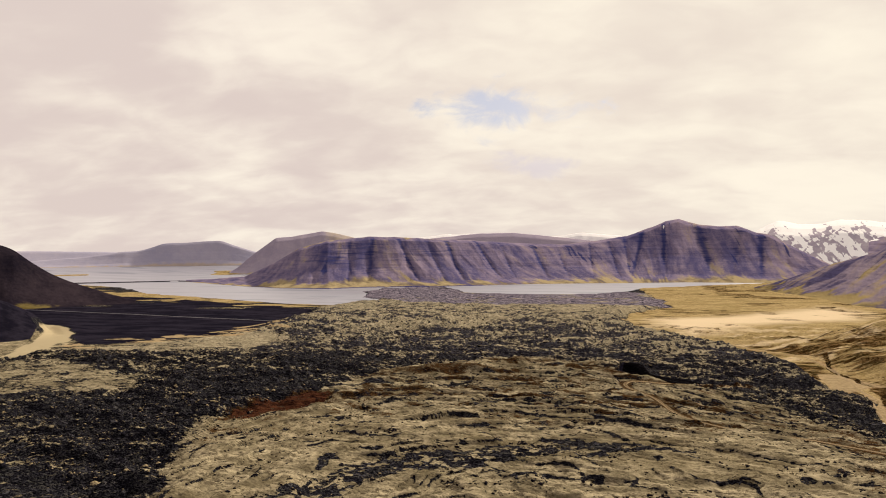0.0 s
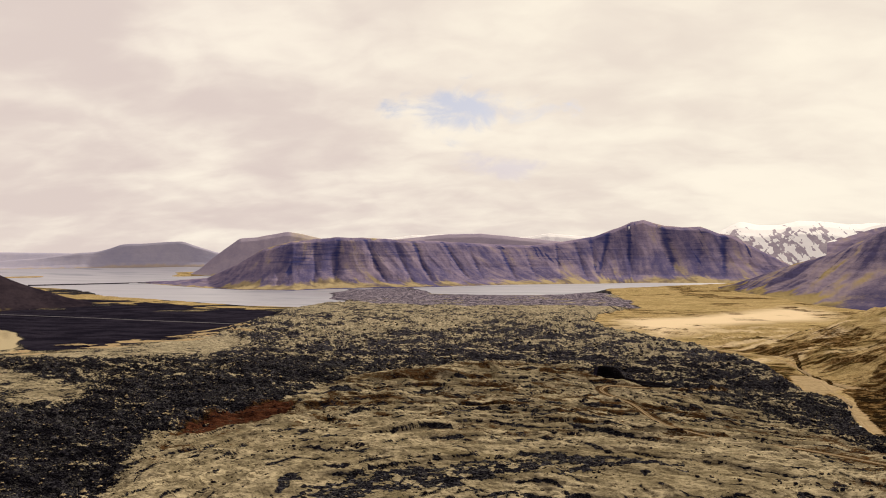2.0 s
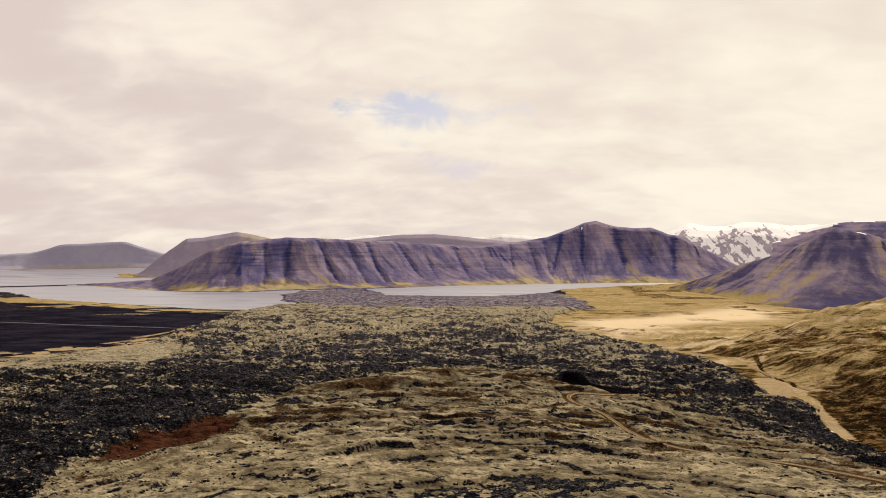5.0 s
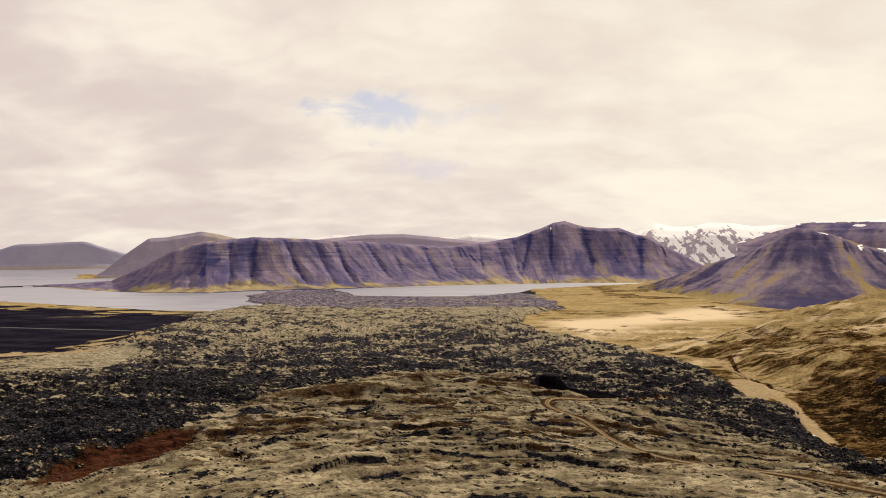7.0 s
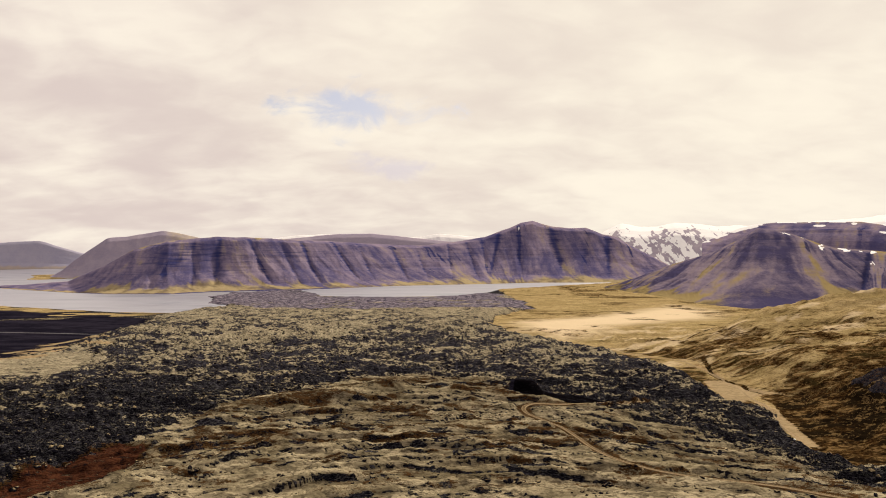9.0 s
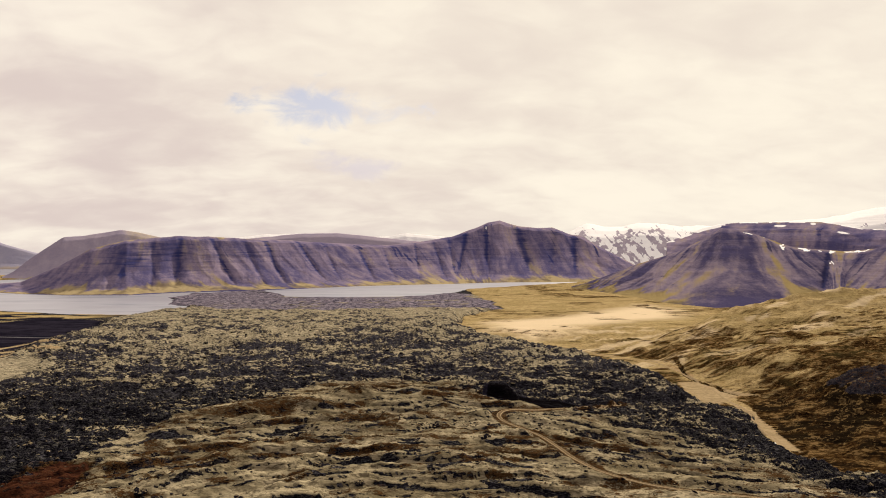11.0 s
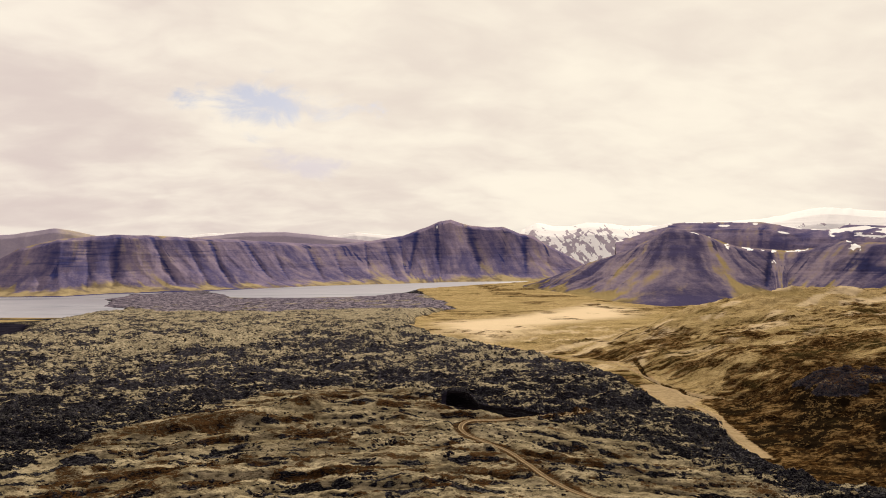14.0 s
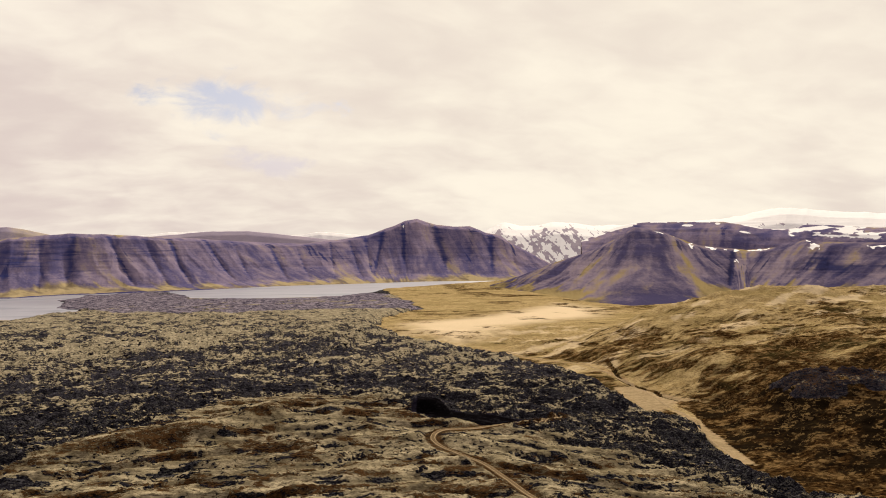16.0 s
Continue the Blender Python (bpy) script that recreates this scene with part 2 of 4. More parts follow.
def lava_material():
    m, g = material("lava_block")
    pos = g.add("ShaderNodeTexCoord").outputs["Object"]
    n, big = g.noise(pos, 1.1, 5, 0.6), g.noise(pos, 0.07, 3)
    rock = g.mix(g.band(n, 0.34, 0.66), (0.004, 0.0036, 0.006), (0.028, 0.026, 0.034))
    up = g.add("ShaderNodeSeparateXYZ", {0: g.add("ShaderNodeNewGeometry").outputs["Normal"]}).outputs[2]
    e = g.math("ADD", g.math("MULTIPLY", up, 0.5), g.math("ADD", n, big))
    wool = g.mix(g.band(n, 0.35, 0.6), (0.10, 0.075, 0.036), (0.32, 0.25, 0.145))
    finish(g, g.mix(g.band(e, 1.34, 1.52), rock, wool), 1.0, bump(g, n, 0.5), 0.0)
    return m


LAVA = lava_material()
TRACK = plain_material("rutted_gravel", (0.095, 0.066, 0.036), (0.17, 0.12, 0.068), 0.8, 1.0, 0.0, rel=0.1)
RUT = plain_material("worn_rut", (0.26, 0.19, 0.11), (0.38, 0.285, 0.17), 1.2, 1.0, 0.0, rel=0.06)
ASPHALT = plain_material("road_gravel", (0.075, 0.068, 0.078), (0.115, 0.105, 0.115), 0.4, 0.9, 0.15)


# ---- shape of the land ----
FAR_FROM, FAR_SPAN = 3000.0, 1900.0


def smooth(a, b, v):
    k = np.clip((v - a) / (b - a), 0.0, 1.0)
    return k * k * (3 - 2 * k)


def lattice(ix, iy, seed):
    """A repeatable random number for each lattice corner."""
    v = (ix.astype(np.int64) * 374761393 + iy.astype(np.int64) * 668265263 + seed * 974634777) & 0xFFFFFFFF
    v = ((v ^ (v >> 13)) * 1274126177) & 0xFFFFFFFF
    v = ((v ^ (v >> 16)) * 2246822519) & 0xFFFFFFFF
    return ((v ^ (v >> 15)) & 0xFFFFFF) / float(0xFFFFFF)


def value_noise(x, y, seed=0):
    fx, fy = np.floor(x), np.floor(y)
    ix, iy = fx.astype(np.int64), fy.astype(np.int64)
    u, v = x - fx, y - fy
    u, v = u * u * u * (u * (u * 6 - 15) + 10), v * v * v * (v * (v * 6 - 15) + 10)
    a, b = lattice(ix, iy, seed), lattice(ix + 1, iy, seed)
    c, d = lattice(ix, iy + 1, seed), lattice(ix + 1, iy + 1, seed)
    return (a + (b - a) * u) * (1 - v) + (c + (d - c) * u) * v


def fbm(x, y, octaves=4, seed=0, gain=0.5):
    total, amp, norm = 0.0, 1.0, 0.0
    for i in range(octaves):
        c, s = math.cos(1.1 * i), math.sin(1.1 * i)
        f = 2.03 ** i
        total = total + amp * value_noise((x * c - y * s) * f + 17.3 * i, (x * s + y * c) * f - 9.1 * i, seed + i)
        norm, amp = norm + amp, amp * gain
    return total / norm


def ridged(x, y, octaves=4, seed=0, gain=0.5):
    total, amp, norm = 0.0, 1.0, 0.0
    for i in range(octaves):
        c, s = math.cos(0.9 * i), math.sin(0.9 * i)
        f = 2.07 ** i
        n = 1 - abs(2 * value_noise((x * c - y * s) * f + 5.7 * i, (x * s + y * c) * f + 3.3 * i, seed + i) - 1)
        total, norm, amp = total + amp * n * n, norm + amp, amp * gain
    return total / norm


def cells(x, y, seed=0):
    """Cracked plates: distance to the nearest joint (0 at the joint) and a random number for each plate."""
    ix, iy = np.floor(x).astype(np.int64), np.floor(y).astype(np.int64)
    f1, f2, tone = np.full(x.shape, 9.0), np.full(x.shape, 9.0), np.zeros(x.shape)
    for dx in (-1, 0, 1):
        for dy in (-1, 0, 1):
            jx, jy = ix + dx, iy + dy
            d = np.hypot(jx + lattice(jx, jy, seed) - x, jy + lattice(jx, jy, seed + 1) - y)
            first = d < f1
            f2 = np.where(first, f1, np.minimum(f2, d))
            tone = np.where(first, lattice(jx, jy, seed + 2), tone)
            f1 = np.where(first, d, f1)
    return f2 - f1, tone


def far_sheet(x, y):
    """The far sea and its shores draw together towards the horizon and rise a little to it."""
    r = np.maximum(np.hypot(x, y), 1.0)
    k = np.clip((r - FAR_FROM) / FAR_SPAN, 0.0, 0.9985)
    real = FAR_FROM - FAR_SPAN * np.log(1 - k)
    return np.where(r > FAR_FROM, 169.5 * (1 - r / real), 0.0)


def lava_edge_right(y):
    """The eastern margin of the lava tongue."""
    return np.interp(y, [-400, 250, 330, 400, 448, 500, 530, 565, 590, 640, 700, 760, 840, 950, 1200, 1500, 1800],
                     [380, 262, 250, 240, 235, 250, 266, 240, 232, 246, 242, 216, 178, 126, 84, 140, 260])


def base_height(x, y):
    """The broad lie of the land, without its small relief."""
    lava = np.interp(y, [-300, 120, 200, 280, 400, 500, 570, 700, 900, 1050, 1200, 1500, 1900, 2200, 2400],
                     [72, 81, 80, 77, 69, 66, 57, 53, 53, 53, 46, 29, 11, 3, -4])
    lava = lava - 12 * smooth(-90, -330, x) * smooth(520, 200, y)
    lava = lava - 20 * smooth(15, 215, x) * smooth(620, 480, y) * smooth(180, 420, y)
    # the grassy valley along the lava and the plain it opens on
    plain = np.interp(y, [-300, 300, 450, 600, 760, 1000, 1500, 1850, 2500, 3200],
                      [39, 39, 38, 41, 38, 29, 13, 8, 3, 1])
    edge = lava_edge_right(y)
    z = lava + (plain - lava) * smooth(edge - 22, edge + 10, x)
    # the brown hill to the east
    foot = np.interp(y, [-300, 300, 450, 520, 600, 760, 900, 1000, 1150], [320, 290, 262, 272, 282, 262, 262, 330, 480])
    rise = 20 * smooth(0, 90, x - foot) * smooth(900, 640, y) * smooth(100, 380, y)
    grow = np.interp(y, [-300, 300, 540, 720, 890, 960, 1060, 1260], [0.1, 0.25, 0.3, 0.33, 0.72, 0.98, 0.8, 0])
    z = z + rise + 78 * grow * smooth(-50, 330, x - foot) * (1 - 0.3 * smooth(700, 1300, x))
    # the low black plain to the west
    west = np.interp(y, [-300, 300, 600, 850, 1200, 1820, 2300], [62, 60, 52, 46, 20, 2, -5])
    margin = np.interp(y, [-300, 400, 600, 700, 820, 964, 1261, 1400, 1800], [-600, -560, -520, -470, -440, -480, -510, -590, -620])
    z = z + (west - z) * smooth(margin + 40, margin - 60, x)
    return z


# ---- plan of the covers ----
def outline_mask(x, y, pts, soft):
    """1 inside the outline, 0 outside, over soft metres on either side."""
    out = np.zeros(x.shape)
    px, py = np.array([p[0] for p in pts], float), np.array([p[1] for p in pts], float)
    sel = (x > px.min() - soft) & (x < px.max() + soft) & (y > py.min() - soft) & (y < py.max() + soft)
    if not sel.any():
        return out
    xs, ys = x[sel], y[sel]
    dist, inside = np.full(xs.shape, 1e9), np.zeros(xs.shape, bool)
    for i in range(len(pts)):
        ax, ay, bx, by = px[i - 1], py[i - 1], px[i], py[i]
        k = np.clip(((xs - ax) * (bx - ax) + (ys - ay) * (by - ay)) / ((bx - ax) ** 2 + (by - ay) ** 2 + 1e-9), 0, 1)
        dist = np.minimum(dist, np.hypot(xs - ax - k * (bx - ax), ys - ay - k * (by - ay)))
        if ay != by:
            inside ^= ((ay > ys) != (by > ys)) & (xs < (bx - ax) * (ys - ay) / (by - ay) + ax)
    out[sel] = smooth(-soft, soft, np.where(inside, dist, -dist))
    return out


def line_distance(x, y, pts, reach):
    out = np.full(x.shape, 1e6)
    px, py = np.array([p[0] for p in pts], float), np.array([p[1] for p in pts], float)
    sel = (x > px.min() - reach) & (x < px.max() + reach) & (y > py.min() - reach) & (y < py.max() + reach)
    xs, ys = x[sel], y[sel]
    dist = np.full(xs.shape, 1e6)
    for i in range(1, len(pts)):
        ax, ay, bx, by = px[i - 1], py[i - 1], px[i], py[i]
        k = np.clip(((xs - ax) * (bx - ax) + (ys - ay) * (by - ay)) / ((bx - ax) ** 2 + (by - ay) ** 2 + 1e-9), 0, 1)
        dist = np.minimum(dist, np.hypot(xs - ax - k * (bx - ax), ys - ay - k * (by - ay)))
    out[sel] = dist
    return out


def spline(pts, step):
    """A smooth line through the points, in even steps."""
    p = [Vector(q) for q in pts]
    p = [2 * p[0] - p[1], *p, 2 * p[-1] - p[-2]]
    out = []
    for a, b, c, d in zip(p, p[1:], p[2:], p[3:]):
        n = max(2, int((c - b).length / step))
        for i in range(n):
            t = i / n
            out.append(0.5 * ((2 * b) + (c - a) * t + (2 * a - 5 * b + 4 * c - d) * t * t + (3 * b - a - 3 * c + d) * t ** 3))
    return [(v.x, v.y) for v in out] + [tuple(pts[-1])]


MOSS_LINE = [(-139, 143), (-168, 204), (-183, 253), (-164, 344), (-136, 440), (-89, 560), (-46, 600), (0, 598), (48, 573), (94, 508), (132, 472),
             (160, 428), (178, 388), (183, 345), (184, 300), (192, 240), (222, 150), (260, -250), (-110, -250), (-125, 40)]
TRACK_LINE = spline([(300, 180), (215, 214), (178, 236), (160, 256), (140, 277), (122, 286), (104, 294), (93, 303), (83, 320), (78, 345), (76, 370), (72, 395),
                     (64, 411), (58, 425), (57, 443), (66, 461), (90, 475), (118, 500), (142, 514), (168, 539)], 2.5)
VALLEY_LINE = spline([(262, 180), (226, 270), (214, 335), (226, 400), (238, 440), (246, 463), (252, 499), (268, 545), (268, 572), (277, 633), (282, 700), (275, 769), (250, 830), (215, 960)], 6)
PLAIN_ROAD = spline([(-2000, 1560), (-1600, 1440), (-1368, 1384), (-1169, 1338), (-988, 1296), (-816, 1248), (-673, 1215), (-560, 1190), (-470, 1230)], 12)
BLACK_LINE = [(-1450, 1500), (-1750, 2050), (-1350, 1960), (-1050, 1800), (-850, 1700), (-660, 1560), (-545, 1290), (-490, 964), (-443, 830), (-493, 735),
              (-538, 682), (-590, 640), (-686, 730), (-900, 880), (-1300, 1000), (-2200, 1200), (-2200, 1700)]
TAN_A = [(-480, 455), (-404, 440), (-325, 402), (-312, 362), (-350, 330), (-420, 300), (-520, 330)]
TAN_B = [(-560, 530), (-520, 655), (-440, 790), (-405, 800), (-370, 735), (-340, 625), (-450, 600), (-490, 500)]
SPIT_LINE = [(-725, 2150), (-800, 2380), (-795, 2570), (-690, 2710), (-560, 2775), (-430, 2490), (-330, 2320), (-170, 2335), (84, 2345), (150, 2500), (230, 2480), (270, 2200), (258, 2013), (253, 1798), (126, 1660), (-148, 1640), (-457, 1742), (-600, 1960)]
ISLES = ((375, 2060, 45, 40), (425, 2250, 60, 50), (330, 2280, 40, 30), (560, 1950, 50, 25))
PIT_LINE = [(57, 512), (62, 535), (72, 552), (82, 552), (92, 538), (115, 532), (130, 516), (122, 500), (98, 486), (80, 484), (66, 492)]
SCAR_LINE = [(-172, 250), (-184, 285), (-182, 325), (-163, 356), (-142, 344), (-138, 310), (-146, 275), (-158, 256)]
DUNE_LINE = spline([(-540, 470), (-575, 540), (-625, 620), (-690, 715), (-790, 815), (-905, 890), (-1100, 940)], 15)
SAND_LINE = [(244, 548), (240, 566), (248, 600), (258, 650), (280, 646), (286, 607), (298, 578), (284, 588), (266, 574)]
TOE_LINE = [(212, 498), (240, 497), (258, 512), (263, 522), (256, 532), (240, 538), (212, 532)]
WASH_LINE = [(254, 512), (248, 476), (243, 446), (250, 438), (259, 484), (269, 537), (265, 562), (262, 540)]
SUN_PATCH_LINE = [(170, 1390), (300, 1470), (409, 1563), (560, 1720), (681, 1863), (690, 1640), (613, 1468), (470, 1370), (341, 1293), (218, 1059), (170, 1180)]


BANK_LINE = spline([(296, 745), (288, 712), (282, 690), (277, 664), (279, 640), (284, 622), (280, 604), (284, 590)], 5)


def shore(x):
    return np.interp(x, [-4200, -1938, -1563, -1187, -842, -640, -560, -500, -433, -212, 84, 160, 283, 619, 900, 1500],
                     [3400, 2518, 2177, 2002, 1821, 1765, 1850, 2200, 2430, 2345, 2385, 2460, 2760, 3040, 3240, 3300])


def land(x, y):
    """Height of the ground and what covers it, for arrays of places."""
    x, y = np.asarray(x, float), np.asarray(y, float)
    wx = 24 * (fbm(x / 45, y / 45, 3, 11) - 0.5)
    wy = 24 * (fbm(x / 45, y / 45, 3, 12) - 0.5)
    z = base_height(x + wx * 0.4, y + wy * 0.4)
    mossy = outline_mask(x + wx, y + wy, MOSS_LINE, 9)
    fx, fy = 90 * (fbm(x / 160, y / 120, 3, 13) - 0.5), 150 * (fbm(x / 120, y / 160, 3, 14) - 0.5)
    spit = outline_mask(x + wx * 1.5 + fx, y + wy * 1.5 + fy, SPIT_LINE, 22)
    isle = np.zeros(x.shape)
    for cx, cy, rx, ry in ISLES:
        isle = np.maximum(isle, smooth(0.3, 0.6, np.exp(-((x + 2 * wx + 0.5 * fx - cx) / rx) ** 2 - ((y + 2 * wy + 0.5 * fy - cy) / ry) ** 2)))
    black = outline_mask(x + wx * 1.5, y + wy * 2.0, BLACK_LINE, 22)
    black = black * (1 - smooth(0.57, 0.66, fbm(x / 130, y / 110, 3, 15)) * smooth(1450, 1600, y) * smooth(-500, -700, x))
    edge = lava_edge_right(y + wy * 0.7)
    grass = smooth(-3, 4, x + wx * 0.9 - edge)
    track = line_distance(x, y, TRACK_LINE, 30)
    valley = line_distance(x + 0.4 * wx, y + 0.4 * wy, VALLEY_LINE, 60)
    road = line_distance(x, y, PLAIN_ROAD, 60)
    dune = line_distance(x + wx, y + wy, DUNE_LINE, 130)
    scar = outline_mask(x + 0.3 * wx, y + 0.3 * wy, SCAR_LINE, 5)
    pit = outline_mask(x + 0.2 * wx, y + 0.2 * wy, PIT_LINE, 5)
    west = smooth(20, -20, x + wx - np.interp(y, [-300, 400, 600, 700, 820, 964, 1261, 1400, 1800], [-620, -580, -540, -490, -436, -482, -512, -590, -620]))
    west = np.maximum(west, black)
    lava = (1 - mossy) * (1 - grass) * (1 - west) * smooth(2500, 2350, y)

    tan_a = outline_mask(x + wx, y + wy, TAN_A, 14)
    tan_b = outline_mask(x + wx, y + wy, TAN_B, 14)
    # the broken skin of the lava
    rough1 = ridged(x / 34, y / 30, 4, 21)
    rough2 = ridged(x / 9.5, y / 8.5, 4, 31, 0.6)
    clump = fbm(x / 60, y / 48, 3, 41)
    bend_x, bend_y = 5 * (fbm(x / 9, y / 9, 2, 33) - 0.5), 5 * (fbm(x / 9, y / 9, 2, 34) - 0.5)
    joint_a, plate_a = cells((x + bend_x) / 11.0, (y + bend_y) / 7.0, 201)
    joint_b, plate_b = cells((x + bend_x) / 4.6, (y + bend_y) / 3.2, 211)
    crack_a, crack_b = smooth(0.16, 0.02, joint_a), smooth(0.2, 0.03, joint_b)
    rough3 = ridged(x / 3.9, y / 3.9, 2, 37, 0.6)
    heap = fbm(x / 24, y / 12, 3, 38, 0.55)
    knob = fbm(x / 6.5, y / 5.0, 2, 39, 0.55)
    skin = 0.9 * (smooth(0.40, 0.60, knob) - 0.5) + 1.5 * (rough2 - 0.4) + 1.8 * (plate_a - 0.5) + 1.0 * (plate_b - 0.5) - 1.1 * crack_a - 0.6 * crack_b + 3.2 * (smooth(0.36, 0.62, heap) - 0.5)
    crag = (4.5 * (rough1 - 0.45) + 6.0 * (clump - 0.5) + skin) * (1 - pit)
    far_calm = 1 - 0.35 * smooth(900, 1800, y)
    z = z + lava * crag * far_calm * (1 - 0.8 * np.maximum(tan_a, tan_b))
    # mossy ropes of the old flow, bowed away from their source
    bow = (x - 10) * np.where(x > 10, 0.72, 1.0)
    rho = np.hypot(bow, y - 138) + 24 * (fbm(x / 62, y / 62, 3, 51) - 0.5) + 7 * (fbm(x / 17, y / 17, 2, 52) - 0.5)
    turn = np.arctan2(bow, y - 138)
    w1 = value_noise(rho / 7.5, turn * 3.2 + rho / 60, 61)
    w2 = value_noise(rho / 4.4, turn * 6.0 + rho / 40, 62)
    rope = 1.2 * (w1 - 0.5) + 1.0 * smooth(0.36, 0.60, w1) + 0.7 * smooth(0.34, 0.62, w2) - 0.85
    broken = smooth(0.38, 0.56, fbm(x / 11, y / 7, 3, 63))
    front = smooth(0.40, 0.45, w1) * smooth(0.55, 0.50, w1)
    front2 = smooth(0.38, 0.44, w2) * smooth(0.57, 0.51, w2)
    dots = smooth(0.36, 0.50, fbm(x / 3.2, y / 3.0, 2, 64))
    front, front2 = front * smooth(20, 45, rho), front2 * smooth(20, 45, rho)
    # shade of rope fronts and cracks, put in as dark mossless lines
    crease = (0.95 * front * (0.35 + 0.65 * broken) + 0.75 * front2 * smooth(0.38, 0.54, fbm(x / 20, y / 13, 3, 65))) * (0.7 + 0.3 * dots) + 0.4 * crack_b * broken * smooth(0.5, 0.62, fbm(x / 30, y / 16, 3, 66))
    lumps = 0.9 * (rough2 - 0.4) + 2.4 * (fbm(x / 26, y / 26, 3, 71) - 0.5)
    keep = smooth(2.2, 8, track) * (1 - pit)
    z = z + mossy * keep * ((1.15 + 0.4 * smooth(230, 330, y)) * rope + (1.1 + 0.8 * smooth(230, 330, y)) * lumps + 1.6 * (rough1 - 0.45) + 0.25 * (rough3 - 0.4) + 0.15 * (plate_b - 0.5) - 0.2 * crack_b)
    # hillocks at the brow, red with slag
    mound = np.zeros(x.shape)
    for cx, cy, r, h in ((-30, 502, 16, 7), (8, 515, 11, 4.5), (24, 470, 13, 4), (-70, 470, 20, 5), (-95, 455, 22, 4), (118, 455, 14, 4), (17, 491, 10, 4.5)):
        mound = mound + h * np.exp(-(((x - cx) / r) ** 2 + ((y - cy) / (r * 0.7)) ** 2))
    trench = np.exp(-(((x - 3) + 0.9 * (y - 451)) / 19.0) ** 2 - (((y - 451) - 0.9 * (x - 3)) / 9.0) ** 2)
    z = z + mound * keep - 3.0 * trench
    z = z - 1.5 * pit + 9.0 * smooth(0.1, 0.85, np.exp(-((x - 69) / 14.0) ** 2 - ((y - 528) / 14.0) ** 2))
    z = z - 2.0 * scar
    # heathy hill and grass
    hill = grass * smooth(3, 8, valley) * (1 - smooth(1150, 1350, y))
    z = z + hill * (15.0 * (fbm(x / 60, y / 60, 4, 81) - 0.5) + 5.0 * (ridged((x + y) / 22, (x - y) / 44, 4, 82) - 0.4)) * smooth(0, 40, valley - 6)
    outcrop = outline_mask(x + 0.5 * wx, y + 0.5 * wy, [(328, 514), (332, 538), (353, 542), (377, 530), (400, 512), (430, 480), (400, 470), (365, 486), (341, 484)], 12)
    z = z + outcrop * (7 + 5 * rough2)
    # black cone beside the pale road of the west
    cone = np.clip(1 - np.hypot(x + 830, y - 700) / 165, 0, 1)
    z = z + 60 * smooth(0, 1, cone) * (1 - smooth(35, 0, dune))
    bank = line_distance(x + 0.3 * wx, y + 0.3 * wy, BANK_LINE, 30)
    z = z - 1.6 * smooth(3.0, 1.0, bank)
    # water's edge
    d = shore(x + wx * 2) - y + wy
    inland = np.maximum(smooth(-25, 25, d), spit)
    floor_z = np.where(y > 1500, np.maximum(z, 0.8 + 2.0 * spit + 1.2 * rough2 * (0.3 + spit)), z)
    z = floor_z * inland - 5.0 * (1 - inland)
    # sandbars of the far sound
    r, az = np.hypot(x, y), np.degrees(np.arctan2(x, y))
    bars = smooth(2.6, 0.8, abs(az + 29.5 + 1.5 * (fbm(x / 260, y / 260, 3, 91) - 0.5))) * smooth(230, 90, abs(r - 4170 + 160 * (fbm(x / 200, y / 200, 2, 92) - 0.5)))
    bars = np.maximum(bars, smooth(2.0, 1.0, abs(az + 41.2)) * smooth(70, 30, abs(r - 4180)))
    z = z + bars * 7
    z = z + far_sheet(x, y)

    # covers
    patch = fbm(x / 46, y / 30, 4, 101)
    moss_lava = 0.15 + 0.38 * (smooth(0.38, 0.64, patch) - 0.3) + 0.34 * smooth(0.40, 0.62, fbm(x / 13, y / 10, 3, 102)) + 0.05 * skin
    gloom = np.exp(-((x + 200) / 150.0) ** 2 - ((y - 430) / 190.0) ** 2) + 0.8 * np.exp(-((x - 200) / 60.0) ** 2 - ((y - 470) / 150.0) ** 2)
    gloom = gloom + 0.9 * np.exp(-((x + 215) / 75.0) ** 2 - ((y - 240) / 110.0) ** 2)
    # moss thickened with distance to brighten the sunlit far lava
    moss_lava = moss_lava + 0.11 * smooth(560, 1050, y) + 0.14 * smooth(1000, 1400, y) - 0.24 * gloom
    tan_c = outline_mask(x + wx, y + wy, [(-330, 900), (-230, 1010), (-100, 1040), (-120, 900), (-240, 820)], 25)
    moss = lava * (moss_lava + np.maximum(0.38 * tan_a, 0.38 * tan_b) + 0.35 * tan_c)
    dark_band = outline_mask(x + 0.4 * wx, y + 0.4 * wy, [(-75, 178), (-50, 205), (-10, 222), (45, 232), (60, 226), (20, 208), (-20, 190), (-45, 165), (-90, 130)], 5)
    moss = moss + mossy * np.clip(1.6 - 1.45 * crease - 0.25 * smooth(0.55, 0.75, rough2) - 1.1 * dark_band * (0.5 + dots) - 0.85 * smooth(255, 330, y) * smooth(0.47, 0.60, fbm(x / 13 + 0.03 * rho, y / 5.5, 3, 119)), 0, 1.7)
    moss = np.maximum(moss, (1 - spit) * west * (1 - black) * (0.45 + 0.5 * smooth(0.35, 0.6, patch)) * smooth(1700, 1500, y))
    rust = np.clip(scar * 1.2 + smooth(2.0, 4.5, mound) * (0.35 + 0.7 * fbm(x / 9, y / 9, 2, 111)) + 0.85 * smooth(0.3, 0.7, trench), 0, 1)
    brow = smooth(90, 20, line_distance(x, y, MOSS_LINE[2:10], 120)) * mossy
